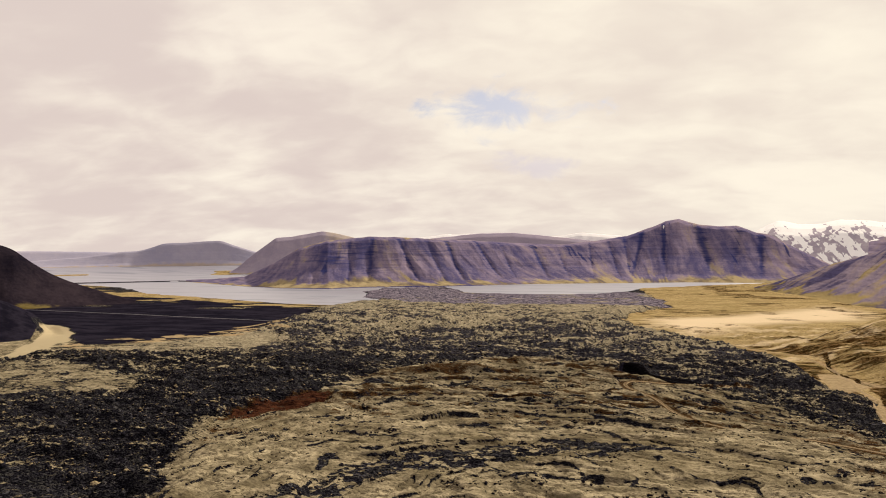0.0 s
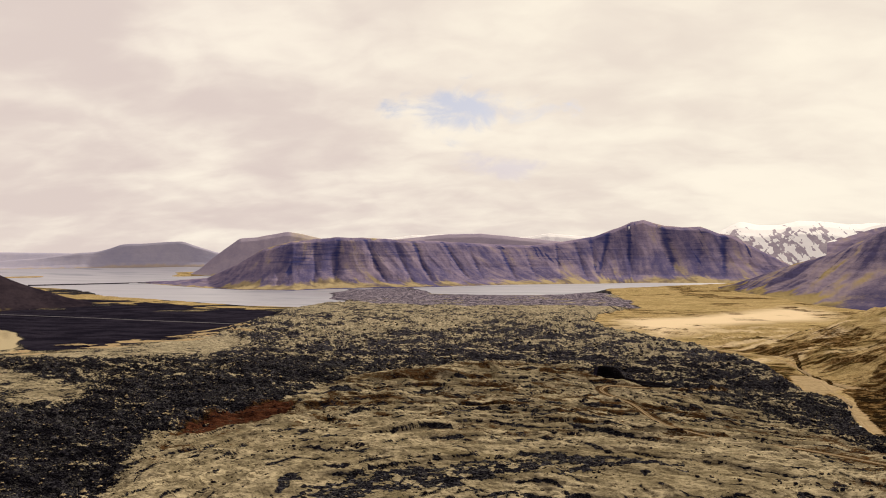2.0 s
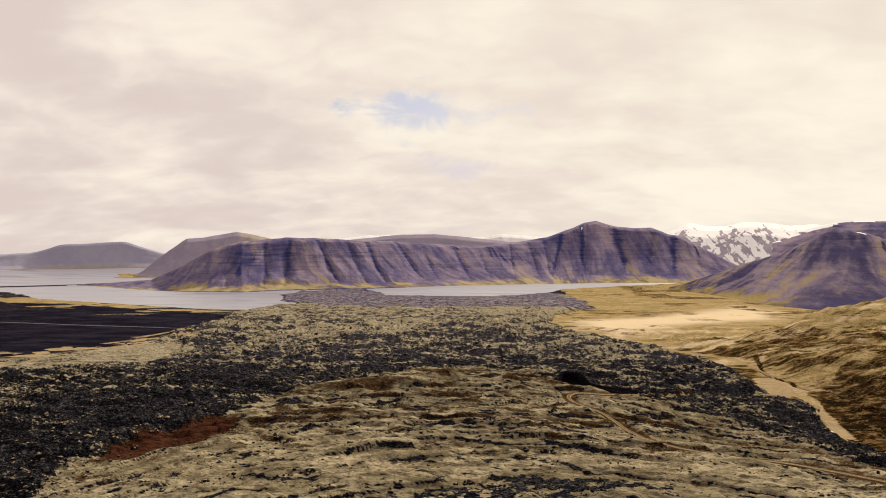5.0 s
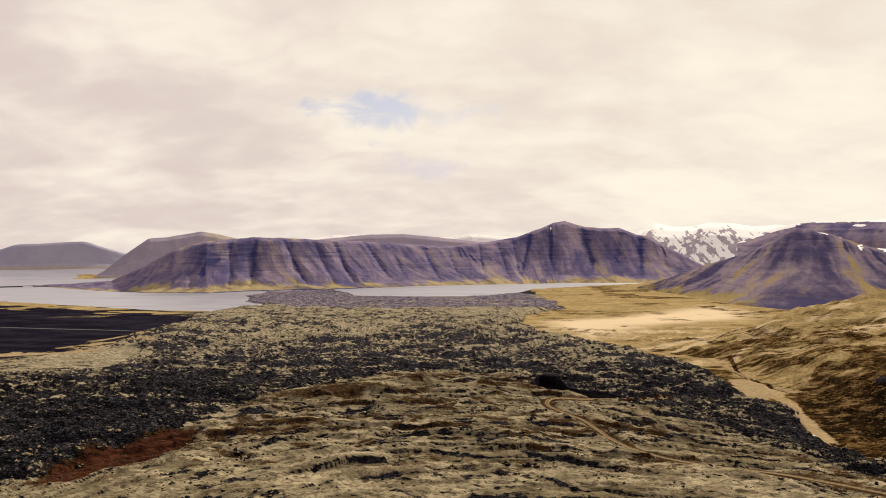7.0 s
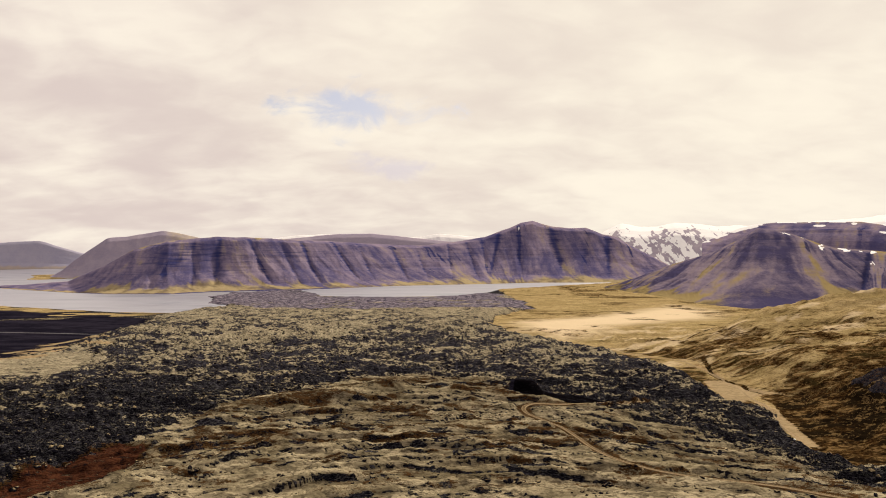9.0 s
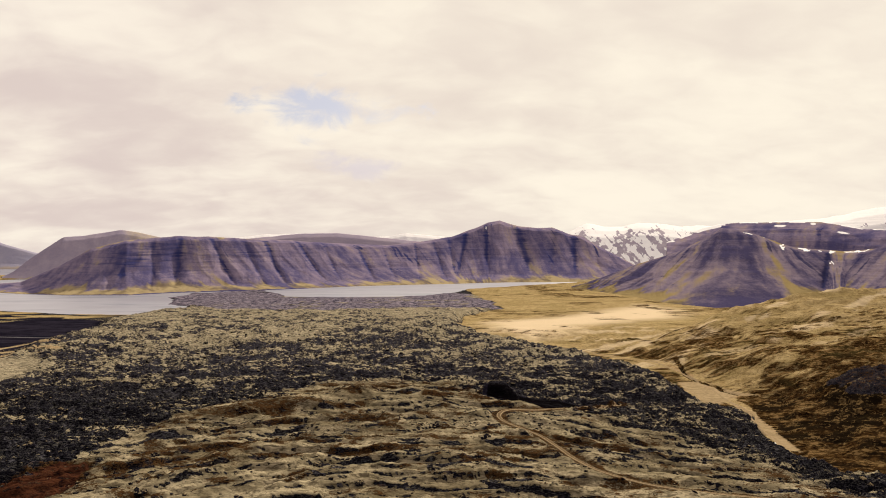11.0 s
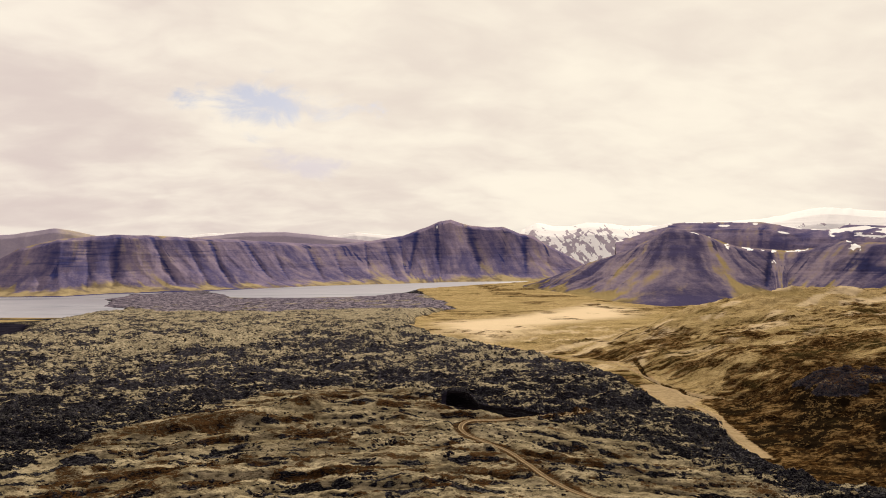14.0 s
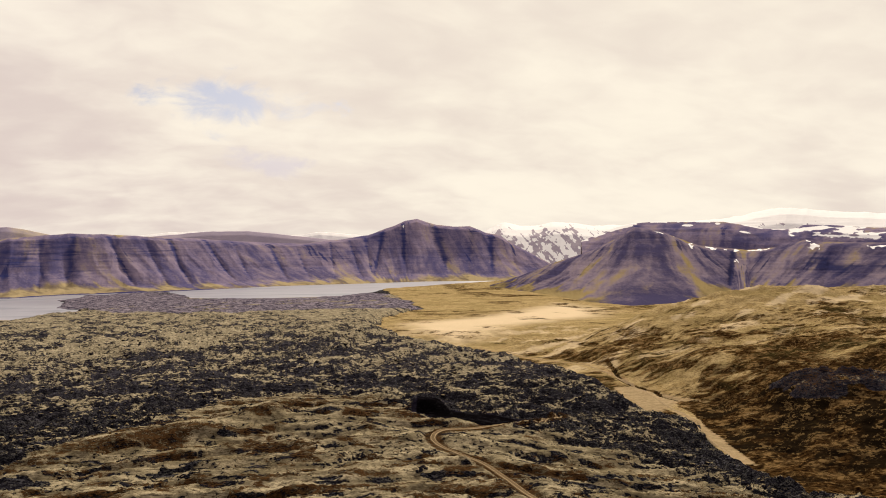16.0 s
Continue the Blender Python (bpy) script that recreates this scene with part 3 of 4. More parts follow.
    rust = np.maximum(0.95 * rust * (scar < 0.3) + rust * (scar >= 0.3), brow * 0.8 * smooth(0.47, 0.64, fbm(x / 16, y / 11, 3, 112)))
    ribbon = 0.7 * fbm((rho + 0.3 * wx) / 9, turn * 8.0 + rho / 50, 3, 113) + 0.3 * fbm(x / 30, y / 22, 3, 117)
    rust = np.maximum(rust, mossy * 0.82 * smooth(210, 310, y) * smooth(0.455, 0.545, ribbon) * (0.35 + 0.65 * smooth(0.42, 0.58, fbm(x / 9, y / 5, 3, 118))))
    for cx, cy, rx, ry in ((-25, 560, 22, 12), (20, 487, 13, 9), (4, 446, 22, 9), (-85, 457, 17, 12), (-97, 373, 20, 7), (-72, 347, 26, 7), (-4, 360, 38, 6), (49, 347, 24, 7)):
        spot = np.exp(-(((x + 0.5 * wx - cx) / rx) ** 2 + ((y + 0.4 * wy - cy) / ry) ** 2))
        rust = np.maximum(rust, 0.86 * smooth(0.25, 0.6, spot))
    # brown patches to the east, which also imitate the lens's dark corner
    rust = np.maximum(rust, mossy * 0.7 * smooth(90, 170, x) * smooth(0.42, 0.56, fbm(x / 22, y / 9, 3, 120)) * smooth(400, 330, y))
    green = np.maximum(west * smooth(1400, 1550, y) * smooth(420, 160, d) * smooth(0.30, 0.55, fbm(x / 150, y / 60, 3, 95)), bars) * (1 - black) * (1 - spit)
    grass = np.maximum(grass * (1 - spit), green * 0.9)
    dirt = smooth(5.0, 1.5, valley) * smooth(428, 440, y) * (0.35 + 0.65 * smooth(0.42, 0.55, fbm(x / 30, y / 40, 2, 115))) * (1 - smooth(425, 445, y) * smooth(670, 640, y))
    sand = np.maximum(outline_mask(x + wx * 0.35, y + wy * 0.35, SAND_LINE, 5), outline_mask(x + wx * 0.3, y + wy * 0.3, WASH_LINE, 5))
    toe = outline_mask(x + 0.25 * wx, y + 0.25 * wy, TOE_LINE, 3)
    sand = sand * (1 - toe)
    dirt = np.maximum(dirt, sand) * (1 - toe) * (1 - 0.9 * smooth(2.6, 1.4, bank))
    grass = np.maximum(grass, sand) * (1 - toe) * (1 - smooth(0.35, 0.75, outcrop * (0.3 + 1.4 * fbm(x / 15, y / 13, 3, 84))))
    rust = np.maximum(rust, smooth(7.0, 3.5, track) * 0.85)
    dirt = np.maximum(dirt, smooth(26, 12, dune))
    shards = smooth(70, 25, line_distance(x + wx, y + wy, [(-590, 640), (-538, 682), (-493, 735), (-443, 830), (-480, 930)], 90)) * smooth(0.52, 0.60, fbm(x / 40, y / 22, 3, 116))
    dirt = np.maximum(dirt, shards)
    black_a = np.maximum(np.maximum(black * (1 - smooth(30, 14, dune)) * (1 - shards), 1.7 * pit), smooth(0.05, 0.12, cone) * (1 - smooth(36, 20, dune)))
    # heath thins to straw at the crest, also for its sunlit rim
    heath = np.clip(hill * (0.58 - 0.45 * smooth(800, 980, y) + 1.5 * smooth(630, 465, y) + 1.1 * (fbm(x / 75, y / 60, 3, 83) - 0.5) - 0.8 * np.exp(-((x - 303) / 16.0) ** 2 - ((y - 503) / 22.0) ** 2)), 0, 1.5)
    heath = np.maximum(heath, 1.4 * smooth(2.8, 1.6, bank))
    on_plain = grass * smooth(950, 1150, y)
    heath = heath * (1 - on_plain) + on_plain * (1.1 * smooth(0.50, 0.66, fbm(x / 110, y / 130, 4, 121)) - 0.75 + 0.35 * smooth(1500, 1850, y) * smooth(380, 680, x))
    # on the lava this channel carries far lichen, sun and haze
    heath = np.where(lava > 0.05, np.maximum(heath, lava * (0.25 + 0.6 * smooth(380, 800, y))), heath)
    moss = np.maximum(moss, 0.30 * outcrop)
    rust = np.maximum(rust, 0.5 * outcrop)
    # a sunlit patch of the plain, put in as paler grass
    pale = outline_mask(x + wx * 2, y + wy * 2, SUN_PATCH_LINE, 60) * 0.9
    pale = np.maximum(pale, 0.55 * hill * smooth(0.54, 0.66, fbm((x + 0.6 * y) / 60, (0.6 * x - y) / 22, 3, 123)) * smooth(620, 800, y))
    pale = np.maximum(pale, np.maximum(0.4 * sand, smooth(40, 20, dune) + 0.4 * shards))
    cover = np.stack([moss, rust, grass, dirt], -1)
    soil = np.stack([black_a, np.maximum(spit * (0.25 + 1.05 * fbm(x / 80, y / 70, 3, 122)), 0.8 * isle), heath, pale], -1)
    return z, cover, soil


def ground_height(x, y):
    return land(np.atleast_1d(x), np.atleast_1d(y))[0]


# ---- meshes ----
def grid_mesh(name, co, closed, mats, attrs=(), smooth_faces=True):
    """A mesh from an array of rows x columns x 3."""
    rows, cols = co.shape[:2]
    idx = np.arange(rows * cols).reshape(rows, cols)
    if closed:
        idx = np.concatenate([idx, idx[:, :1]], 1)
    quads = np.stack([idx[:-1, :-1], idx[:-1, 1:], idx[1:, 1:], idx[1:, :-1]], -1).reshape(-1, 4)
    me = bpy.data.meshes.new(name)
    me.vertices.add(rows * cols)
    me.vertices.foreach_set("co", co.astype(np.float32).ravel())
    me.loops.add(quads.size)
    me.loops.foreach_set("vertex_index", quads.astype(np.int32).ravel())
    me.polygons.add(len(quads))
    me.polygons.foreach_set("loop_start", np.arange(0, quads.size, 4, dtype=np.int32))
    me.polygons.foreach_set("loop_total", np.full(len(quads), 4, dtype=np.int32))
    if smooth_faces:
        me.polygons.foreach_set("use_smooth", np.ones(len(quads), dtype=bool))
    me.update(calc_edges=True)
    for key, val in attrs:
        a = me.attributes.new(key, "FLOAT_COLOR", "POINT")
        a.data.foreach_set("color", val.astype(np.float32).ravel())
    for mt in mats:
        me.materials.append(mt)
    return me


def part(name, bm, mt, parent, label=""):
    me = bpy.data.meshes.new(name)
    bm.to_mesh(me)
    bm.free()
    me.materials.append(mt)
    ob = new(name, me)
    ob.parent = parent
    return tagged(ob, label)


# ---- the ground, one sheet to the horizon ----
turns = np.radians(np.concatenate([np.linspace(-51, 50, 920), np.linspace(50, 309, 122)[1:-1]]))
reach = np.concatenate([np.linspace(2, 100, 12), np.geomspace(108, 700, 600)[:-1], np.geomspace(700, 4890, 300)])
rr, aa = np.meshgrid(reach, turns, indexing="ij")
gx_, gy_ = rr * np.sin(aa), rr * np.cos(aa)
gz_, cover_, soil_ = land(gx_, gy_)
# less moss on the lumps' steep sides; the dark rock also deepens their shade
steep_ = np.hypot(np.gradient(gz_, axis=0) / np.gradient(rr, axis=0), np.gradient(gz_, axis=1) / (rr * np.gradient(aa, axis=1)))
cover_[..., 0] -= (0.70 - 0.45 * smooth(0.8, 1.2, cover_[..., 0])) * smooth(0.40, 1.05, steep_) * smooth(1700, 900, rr)
ground = new("ground", grid_mesh("ground", np.stack([gx_, gy_, gz_], -1)[:, ::-1], True, [GROUND], [("cover", cover_[:, ::-1]), ("soil", soil_[:, ::-1])]))
tagged(ground, "mossy black lava field with dry grassland and ash plain", "ground", kind="structure")

wt = np.radians(np.linspace(-75, 40, 140))
wr = np.concatenate([np.linspace(1650, 3000, 10), np.geomspace(3010, 4885, 90)])
r2, a2 = np.meshgrid(wr, wt, indexing="ij")
wx_, wy_ = r2 * np.sin(a2), r2 * np.cos(a2)
wz_ = far_sheet(wx_, wy_)
water = new("water", grid_mesh("water", np.stack([wx_, wy_, wz_], -1)[:, ::-1], False, [WATER]))
tagged(water, "calm pale fjord water reflecting a cloudy sky", "water", kind="structure")


# ---- mountains ----
def mountain(name, label, mt, foot, crest, cols, seed, profile, gully=(150, 45, 0.5), grass=0.3, snow=None, wobble=4.0, rows=110, group="", ravines=1.0, notches=(), crags=(), fade=1.0, crown=None, shore_to=None):
    """A range between a foot line (turn, distance) and a crest line (turn, distance, height) about the lake.
    notches: gullies (turn at the rim, turn at the foot, half width, depth, how much shade goes into their colour);
    crags: dark ledges (turn, share of the slope, half width, half height, how dark);
    crown: sunlight on the upper slope, put in as turf colour (from turn, to turn, share of the slope, how thick); fade:
    how far relief and tone show;
    shore_to: dark stones along the water as far as this turn."""
    az = np.linspace(crest[0][0], crest[-1][0], cols)
    rf = np.interp(az, [p[0] for p in foot], [p[1] for p in foot])
    rc = np.interp(az, [p[0] for p in crest], [p[1] for p in crest])
    zc = np.interp(az, [p[0] for p in crest], [p[2] for p in crest])
    if fade < 1:
        soft = np.hanning(max(7, cols // 22) + 2)[1:-1]
        pad = len(soft) // 2
        zc = np.convolve(np.pad(zc, (pad, len(soft) - 1 - pad), mode='edge'), soft / soft.sum(), mode='valid')
    s = np.concatenate([np.linspace(-0.08, 1, rows), np.linspace(1.03, 1.5, 14)])
    ss, az2 = np.meshgrid(s, az, indexing="ij")
    rf2, rc2, zc2 = rf + 0 * ss, rc + 0 * ss, zc + 0 * ss
    along = np.radians(az2) * rc.mean()
    wave, deep, skew = gully
    skew = np.interp(az2, *zip(*skew)) if isinstance(skew, list) else skew
    lean = along + skew * (1 - ss) * np.minimum(rc2 - rf2, 430) + 0.3 * wave * (fbm(along / wave / 1.5, ss * 2.0, 2, seed) - 0.5)
    face = np.clip(np.sin(np.pi * np.clip(ss, 0, 1)), 0, 1) ** 0.6
    cut = ridged(lean / wave, ss * 0.8 + 3, 3, seed + 1) - 0.45
    cut2 = ridged(lean / (wave * 0.24), ss * 1.8, 3, seed + 2) - 0.45
    r = rf2 + (rc2 - rf2) * ss - face * fade * (deep * cut * smooth(0.05, 0.4, ss) + 0.12 * deep * cut2)
    gorge = np.zeros(r.shape)
    for a_top, a_foot, half, back, dark in notches:
        mid = a_top + (a_foot - a_top) * (1 - ss) + 0.35 * half * (fbm(ss * 6, 0 * ss + a_top, 3, seed + 9) - 0.5)
        d = (az2 - mid) / (half * (0.20 + 0.72 * ss))
        dent = np.exp(-abs(d) ** 1.4) * smooth(0.06, 0.42, ss) * smooth(1.02, 0.58, ss)
        r = r + 0.5 * back * dent
        # the gully's shade, painted along its line
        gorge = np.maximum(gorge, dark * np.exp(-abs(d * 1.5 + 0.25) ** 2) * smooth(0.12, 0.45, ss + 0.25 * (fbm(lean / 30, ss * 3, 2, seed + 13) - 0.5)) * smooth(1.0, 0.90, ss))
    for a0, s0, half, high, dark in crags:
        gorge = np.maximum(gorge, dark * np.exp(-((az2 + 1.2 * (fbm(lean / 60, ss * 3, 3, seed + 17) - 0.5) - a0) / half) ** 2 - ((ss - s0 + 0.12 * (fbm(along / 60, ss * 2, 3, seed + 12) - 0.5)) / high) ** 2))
    base = far_sheet(r * np.sin(np.radians(az2)), r * np.cos(np.radians(az2)))
    k = np.interp(ss, *zip(*profile))
    k = np.where(ss > 1, 1 - 0.5 * (ss - 1) / 0.5, k)
    top = zc2 + wobble * (fbm(along / 60, 0 * along, 4, seed + 3) - 0.5) * smooth(0.5, 1, ss)
    z = base + (top - base) * k
    z = np.where(ss < 0, base - 30 * (-ss / 0.08), z)
    # uneven ledges, broken along the slope
    bench = fbm(z / 11 + 0.6 * fbm(along / 160, ss, 2, seed + 4), along / 420, 3, seed + 5)
    z = z + face * fade * (5.0 * (bench - 0.5) * smooth(0.3, 0.6, ss) + 2.2 * (ridged(along / 26, ss * 5, 3, seed + 6) - 0.4))
    xx, yy = r * np.sin(np.radians(az2)), r * np.cos(np.radians(az2))
    # yellow fans of turf reach up between the scree
    fan = ridged(lean / 75, ss * 0.5 + 1, 2, seed + 8)
    reach_up = grass * (0.28 + 1.40 * fan) * np.clip(430 / (rc2 - rf2), 0.4, 1.2)
    turf = 1.05 * smooth(reach_up + 0.13, reach_up - 0.10, ss) if grass > 0.05 else np.zeros(z.shape)
    if grass > 0.05:
        turf = np.maximum(turf, 0.4 * smooth(0.50, 0.68, fbm(lean / 55, ss * 4.5, 3, seed + 15)) * smooth(0.45, 0.2, ss))
    # sunlight on the rim and shoulder, put in as turf colour
    if crown:
        turf = np.maximum(turf, crown[3] * smooth(crown[2], crown[2] + 0.2, ss + 0.5 * (fbm(along / 60, ss * 5, 3, seed + 16) - 0.5)) * smooth(crown[0] - 1, crown[0] + 1, az2) * smooth(crown[1] + 2, crown[1] - 2, az2))
    white = np.zeros(z.shape) if snow is None else snow(az2, ss, z, cut, cut2, along)
    # the rim's lighter tone is sunlight put into the colour
    tone = 0.5 + (fade if fade >= 1 else fade ** 3) * (0.7 * (fbm(lean / 70, ss * 2.6, 3, seed + 7) - 0.5) + 0.5 * (fbm(lean / 17, ss * 6.0, 3, seed + 11) - 0.5) + 0.16 * smooth(0.92, 1.0, ss))
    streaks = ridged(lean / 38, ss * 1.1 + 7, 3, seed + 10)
    bare_and_shade = gorge + 0.85 * smooth(0.62, 0.85, streaks) * smooth(0.25, 0.55, ss + 0.35 * (fan - 0.5)) * smooth(1.0, 0.88, ss) * smooth(0.42, 0.60, fbm(lean / 140, ss * 1.8, 2, seed + 14))
    if shore_to is not None:
        wet = smooth(0.045, 0.015, ss + 0.02 * (fbm(along / 25, ss, 3, seed + 18) - 0.5)) * smooth(shore_to + 3, shore_to - 3, az2)
        turf, bare_and_shade = turf * (1 - wet), bare_and_shade + 1.2 * wet
    cover = np.stack([np.clip(turf, 0, 1.2), white, tone, bare_and_shade * ravines], -1)
    thing = tagged(new(name), label, "mountain", group)
    co = np.stack([xx, yy, z], -1)
    seat = Vector((*co[0, cols // 2, :2], float(base[0, cols // 2])))
    thing.location = seat
    low, high = int(rows * 0.36), rows
    for piece, a, b in (("talus_slope", 0, low + 1), ("cliff_face", low, high + 1), ("plateau_top", high, len(s))):
        me = grid_mesh(piece, co[a:b, ::-1], False, [mt], [("cover", cover[a:b, ::-1])])
        p = new(piece, me)
        p.parent = thing
        p.matrix_parent_inverse = Matrix.Translation(-seat)
    return thing


CLIFF = [(-1, 0), (0, 0), (0.22, 0.10), (0.5, 0.38), (0.72, 0.70), (0.86, 0.93), (1, 1)]
TABLE = [(-1, 0), (0, 0), (0.3, 0.42), (0.5, 0.70), (0.7, 0.86), (1, 1)]
DOME = [(-1, 0), (0, 0), (0.2, 0.12), (0.5, 0.42), (0.75, 0.74), (0.88, 0.92), (1, 1)]
SOFT = [(-1, 0), (0, 0), (0.3, 0.2), (0.6, 0.55), (0.85, 0.9), (1, 1)]

LEAN = [(-33, 0.6), (-25, 0.5), (-20, 0.0), (-12, -0.6), (0, -0.8), (5, -0.5), (8, -0.1), (12, -0.3), (20, -0.5)]
main_crest = [(-32.9, 3594, 6), (-30.5, 3470, 18), (-28.3, 3344, 32), (-25.9, 3194, 100), (-23.9, 3144, 168), (-21.4, 3144, 205), (-17.9, 3174, 224), (-15.6, 3194, 222),
              (-11.9, 3244, 212), (-9.1, 3344, 207), (-5.2, 3494, 193), (-0.9, 3644, 184), (2.0, 3744, 206), (4.4, 3844, 232), (6.4, 3894, 281),
              (7.5, 3914, 314), (8.5, 3944, 327), (9.2, 3954, 311), (10.1, 3964, 294), (11.5, 3974, 284), (12.9, 3974, 286), (14.3, 3954, 245),
              (15.2, 3944, 235), (16.0, 3894, 202), (17.4, 3845, 149), (20.5, 3795, 40)]
main_foot = [(-33, 3500), (-30.5, 3230), (-28.3, 3010), (-25.5, 2830), (-21.4, 2717), (-18.3, 2790), (-11.9, 2810), (-7.7, 2890), (-2.8, 3035), (4.4, 3150), (9.2, 3270), (13.8, 3300), (20.5, 3450)]
# the last figure is how much shade goes into the rock colour
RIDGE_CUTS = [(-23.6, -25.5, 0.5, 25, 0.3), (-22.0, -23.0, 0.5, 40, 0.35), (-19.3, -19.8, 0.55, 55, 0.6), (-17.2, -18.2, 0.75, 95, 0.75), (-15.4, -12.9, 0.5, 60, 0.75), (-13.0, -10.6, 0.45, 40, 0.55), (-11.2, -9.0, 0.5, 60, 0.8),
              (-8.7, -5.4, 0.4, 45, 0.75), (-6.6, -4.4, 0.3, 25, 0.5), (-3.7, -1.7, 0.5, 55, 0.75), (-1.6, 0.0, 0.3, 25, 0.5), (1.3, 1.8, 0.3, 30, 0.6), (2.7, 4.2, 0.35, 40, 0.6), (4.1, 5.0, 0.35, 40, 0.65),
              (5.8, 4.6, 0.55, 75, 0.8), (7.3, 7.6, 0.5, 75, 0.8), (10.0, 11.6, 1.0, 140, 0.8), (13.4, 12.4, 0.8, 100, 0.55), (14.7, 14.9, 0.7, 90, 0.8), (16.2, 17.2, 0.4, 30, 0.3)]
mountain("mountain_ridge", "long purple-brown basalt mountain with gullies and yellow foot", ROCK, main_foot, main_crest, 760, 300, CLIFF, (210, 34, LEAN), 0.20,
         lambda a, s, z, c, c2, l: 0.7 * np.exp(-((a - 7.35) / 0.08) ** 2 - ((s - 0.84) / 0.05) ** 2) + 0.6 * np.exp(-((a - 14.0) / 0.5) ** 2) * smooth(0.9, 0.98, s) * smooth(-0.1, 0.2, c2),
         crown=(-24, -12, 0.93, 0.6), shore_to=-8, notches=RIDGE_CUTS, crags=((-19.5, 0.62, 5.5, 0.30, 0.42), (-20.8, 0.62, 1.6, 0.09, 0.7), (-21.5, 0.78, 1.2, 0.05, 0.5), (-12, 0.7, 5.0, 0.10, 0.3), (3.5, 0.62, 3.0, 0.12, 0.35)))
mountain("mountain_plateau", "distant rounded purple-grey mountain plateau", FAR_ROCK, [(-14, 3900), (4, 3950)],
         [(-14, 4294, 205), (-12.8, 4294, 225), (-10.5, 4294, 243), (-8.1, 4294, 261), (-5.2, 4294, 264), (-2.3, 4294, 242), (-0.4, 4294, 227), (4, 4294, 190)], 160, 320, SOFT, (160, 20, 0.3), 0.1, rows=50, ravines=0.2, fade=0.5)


def cap(a, s, z, c, c2, l):
    """Snow but for the dark ribs, fewer of them on the great dome to the east."""
    rib = ridged((l + 0.9 * z) / 44, (z - 0.25 * l) / 105, 4, 9, 0.65) + 0.5 * ridged((l - 0.7 * z) / 26, (z + 0.3 * l) / 44, 3, 10)
    return 1.10 - 1.9 * (rib - 0.66) + 0.8 * (smooth(0.35, 0.95, s) - 0.72) + 0.5 * smooth(25, 31, a)


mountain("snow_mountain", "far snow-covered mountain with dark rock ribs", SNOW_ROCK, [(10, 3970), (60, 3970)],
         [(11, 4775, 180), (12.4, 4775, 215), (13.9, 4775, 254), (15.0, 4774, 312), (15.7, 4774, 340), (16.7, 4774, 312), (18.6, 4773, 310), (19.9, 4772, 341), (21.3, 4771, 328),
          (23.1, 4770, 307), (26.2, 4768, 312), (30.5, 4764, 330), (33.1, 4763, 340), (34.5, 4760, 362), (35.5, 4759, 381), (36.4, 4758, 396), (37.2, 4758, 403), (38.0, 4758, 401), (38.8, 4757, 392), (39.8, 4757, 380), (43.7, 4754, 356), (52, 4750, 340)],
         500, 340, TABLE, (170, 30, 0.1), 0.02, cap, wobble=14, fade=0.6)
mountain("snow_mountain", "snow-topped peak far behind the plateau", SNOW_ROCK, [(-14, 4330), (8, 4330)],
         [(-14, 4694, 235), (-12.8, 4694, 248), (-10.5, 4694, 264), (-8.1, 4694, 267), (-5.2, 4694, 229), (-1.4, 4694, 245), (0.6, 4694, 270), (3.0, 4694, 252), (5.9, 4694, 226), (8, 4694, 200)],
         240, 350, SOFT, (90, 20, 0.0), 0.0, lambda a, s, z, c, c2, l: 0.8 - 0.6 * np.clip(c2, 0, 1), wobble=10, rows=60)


def drift(a, s, a0, s0, wide, high):
    return np.exp(-((a - a0) / wide) ** 2 - ((s - s0) / high) ** 2)


def rim_snow(a, s, z, c, c2, l):
    """Old drifts along the upper rim and in the head of the ravine."""
    w = np.zeros(s.shape)
    a = a + 0.9 * (fbm(l / 16, s * 16, 3, 5) - 0.5)
    s = s + 0.12 * (fbm(l / 16, s * 10, 3, 6) - 0.5)
    for a0, s0, wide, high in ((30.2, 0.93, 0.22, 0.05), (31.7, 0.95, 0.30, 0.045), (32.6, 0.95, 0.25, 0.03), (33.4, 0.93, 0.22, 0.07), (34.9, 0.97, 0.95, 0.025), (38.3, 0.98, 0.25, 0.03), (38.6, 0.88, 0.35, 0.045), (42.7, 0.90, 0.8, 0.025),
                                (33.5, 0.72, 0.08, 0.05), (27.9, 0.965, 0.4, 0.02), (29.0, 0.985, 0.2, 0.02)):
        w = np.maximum(w, drift(a, s, a0, s0, wide, high))
    return w


def plateau_snow(a, s, z, c, c2, l):
    n = fbm((l + 1.5 * z) / 60, (z - 0.12 * l) / 16, 3, 17)
    east = smooth(36.3, 38.3, a) * smooth(0.45, 0.8, s) * smooth(0.40, 0.52, n)
    west = smooth(27.0, 25.8, a) * smooth(0.80, 0.95, s) * smooth(0.36, 0.50, n)
    spots = np.maximum(drift(a, s, 30.2, 0.86, 0.45, 0.05), np.maximum(drift(a, s, 32.4, 0.93, 0.2, 0.05), drift(a, s, 34.3, 0.72, 0.5, 0.05)))
    rim = 0.8 * smooth(0.95, 0.985, s) * smooth(0.5, 0.6, fbm(l / 70, s * 3, 2, 18))
    return np.maximum(np.maximum(east, 0.9 * west), np.maximum(spots * (0.6 + 0.8 * n), rim))


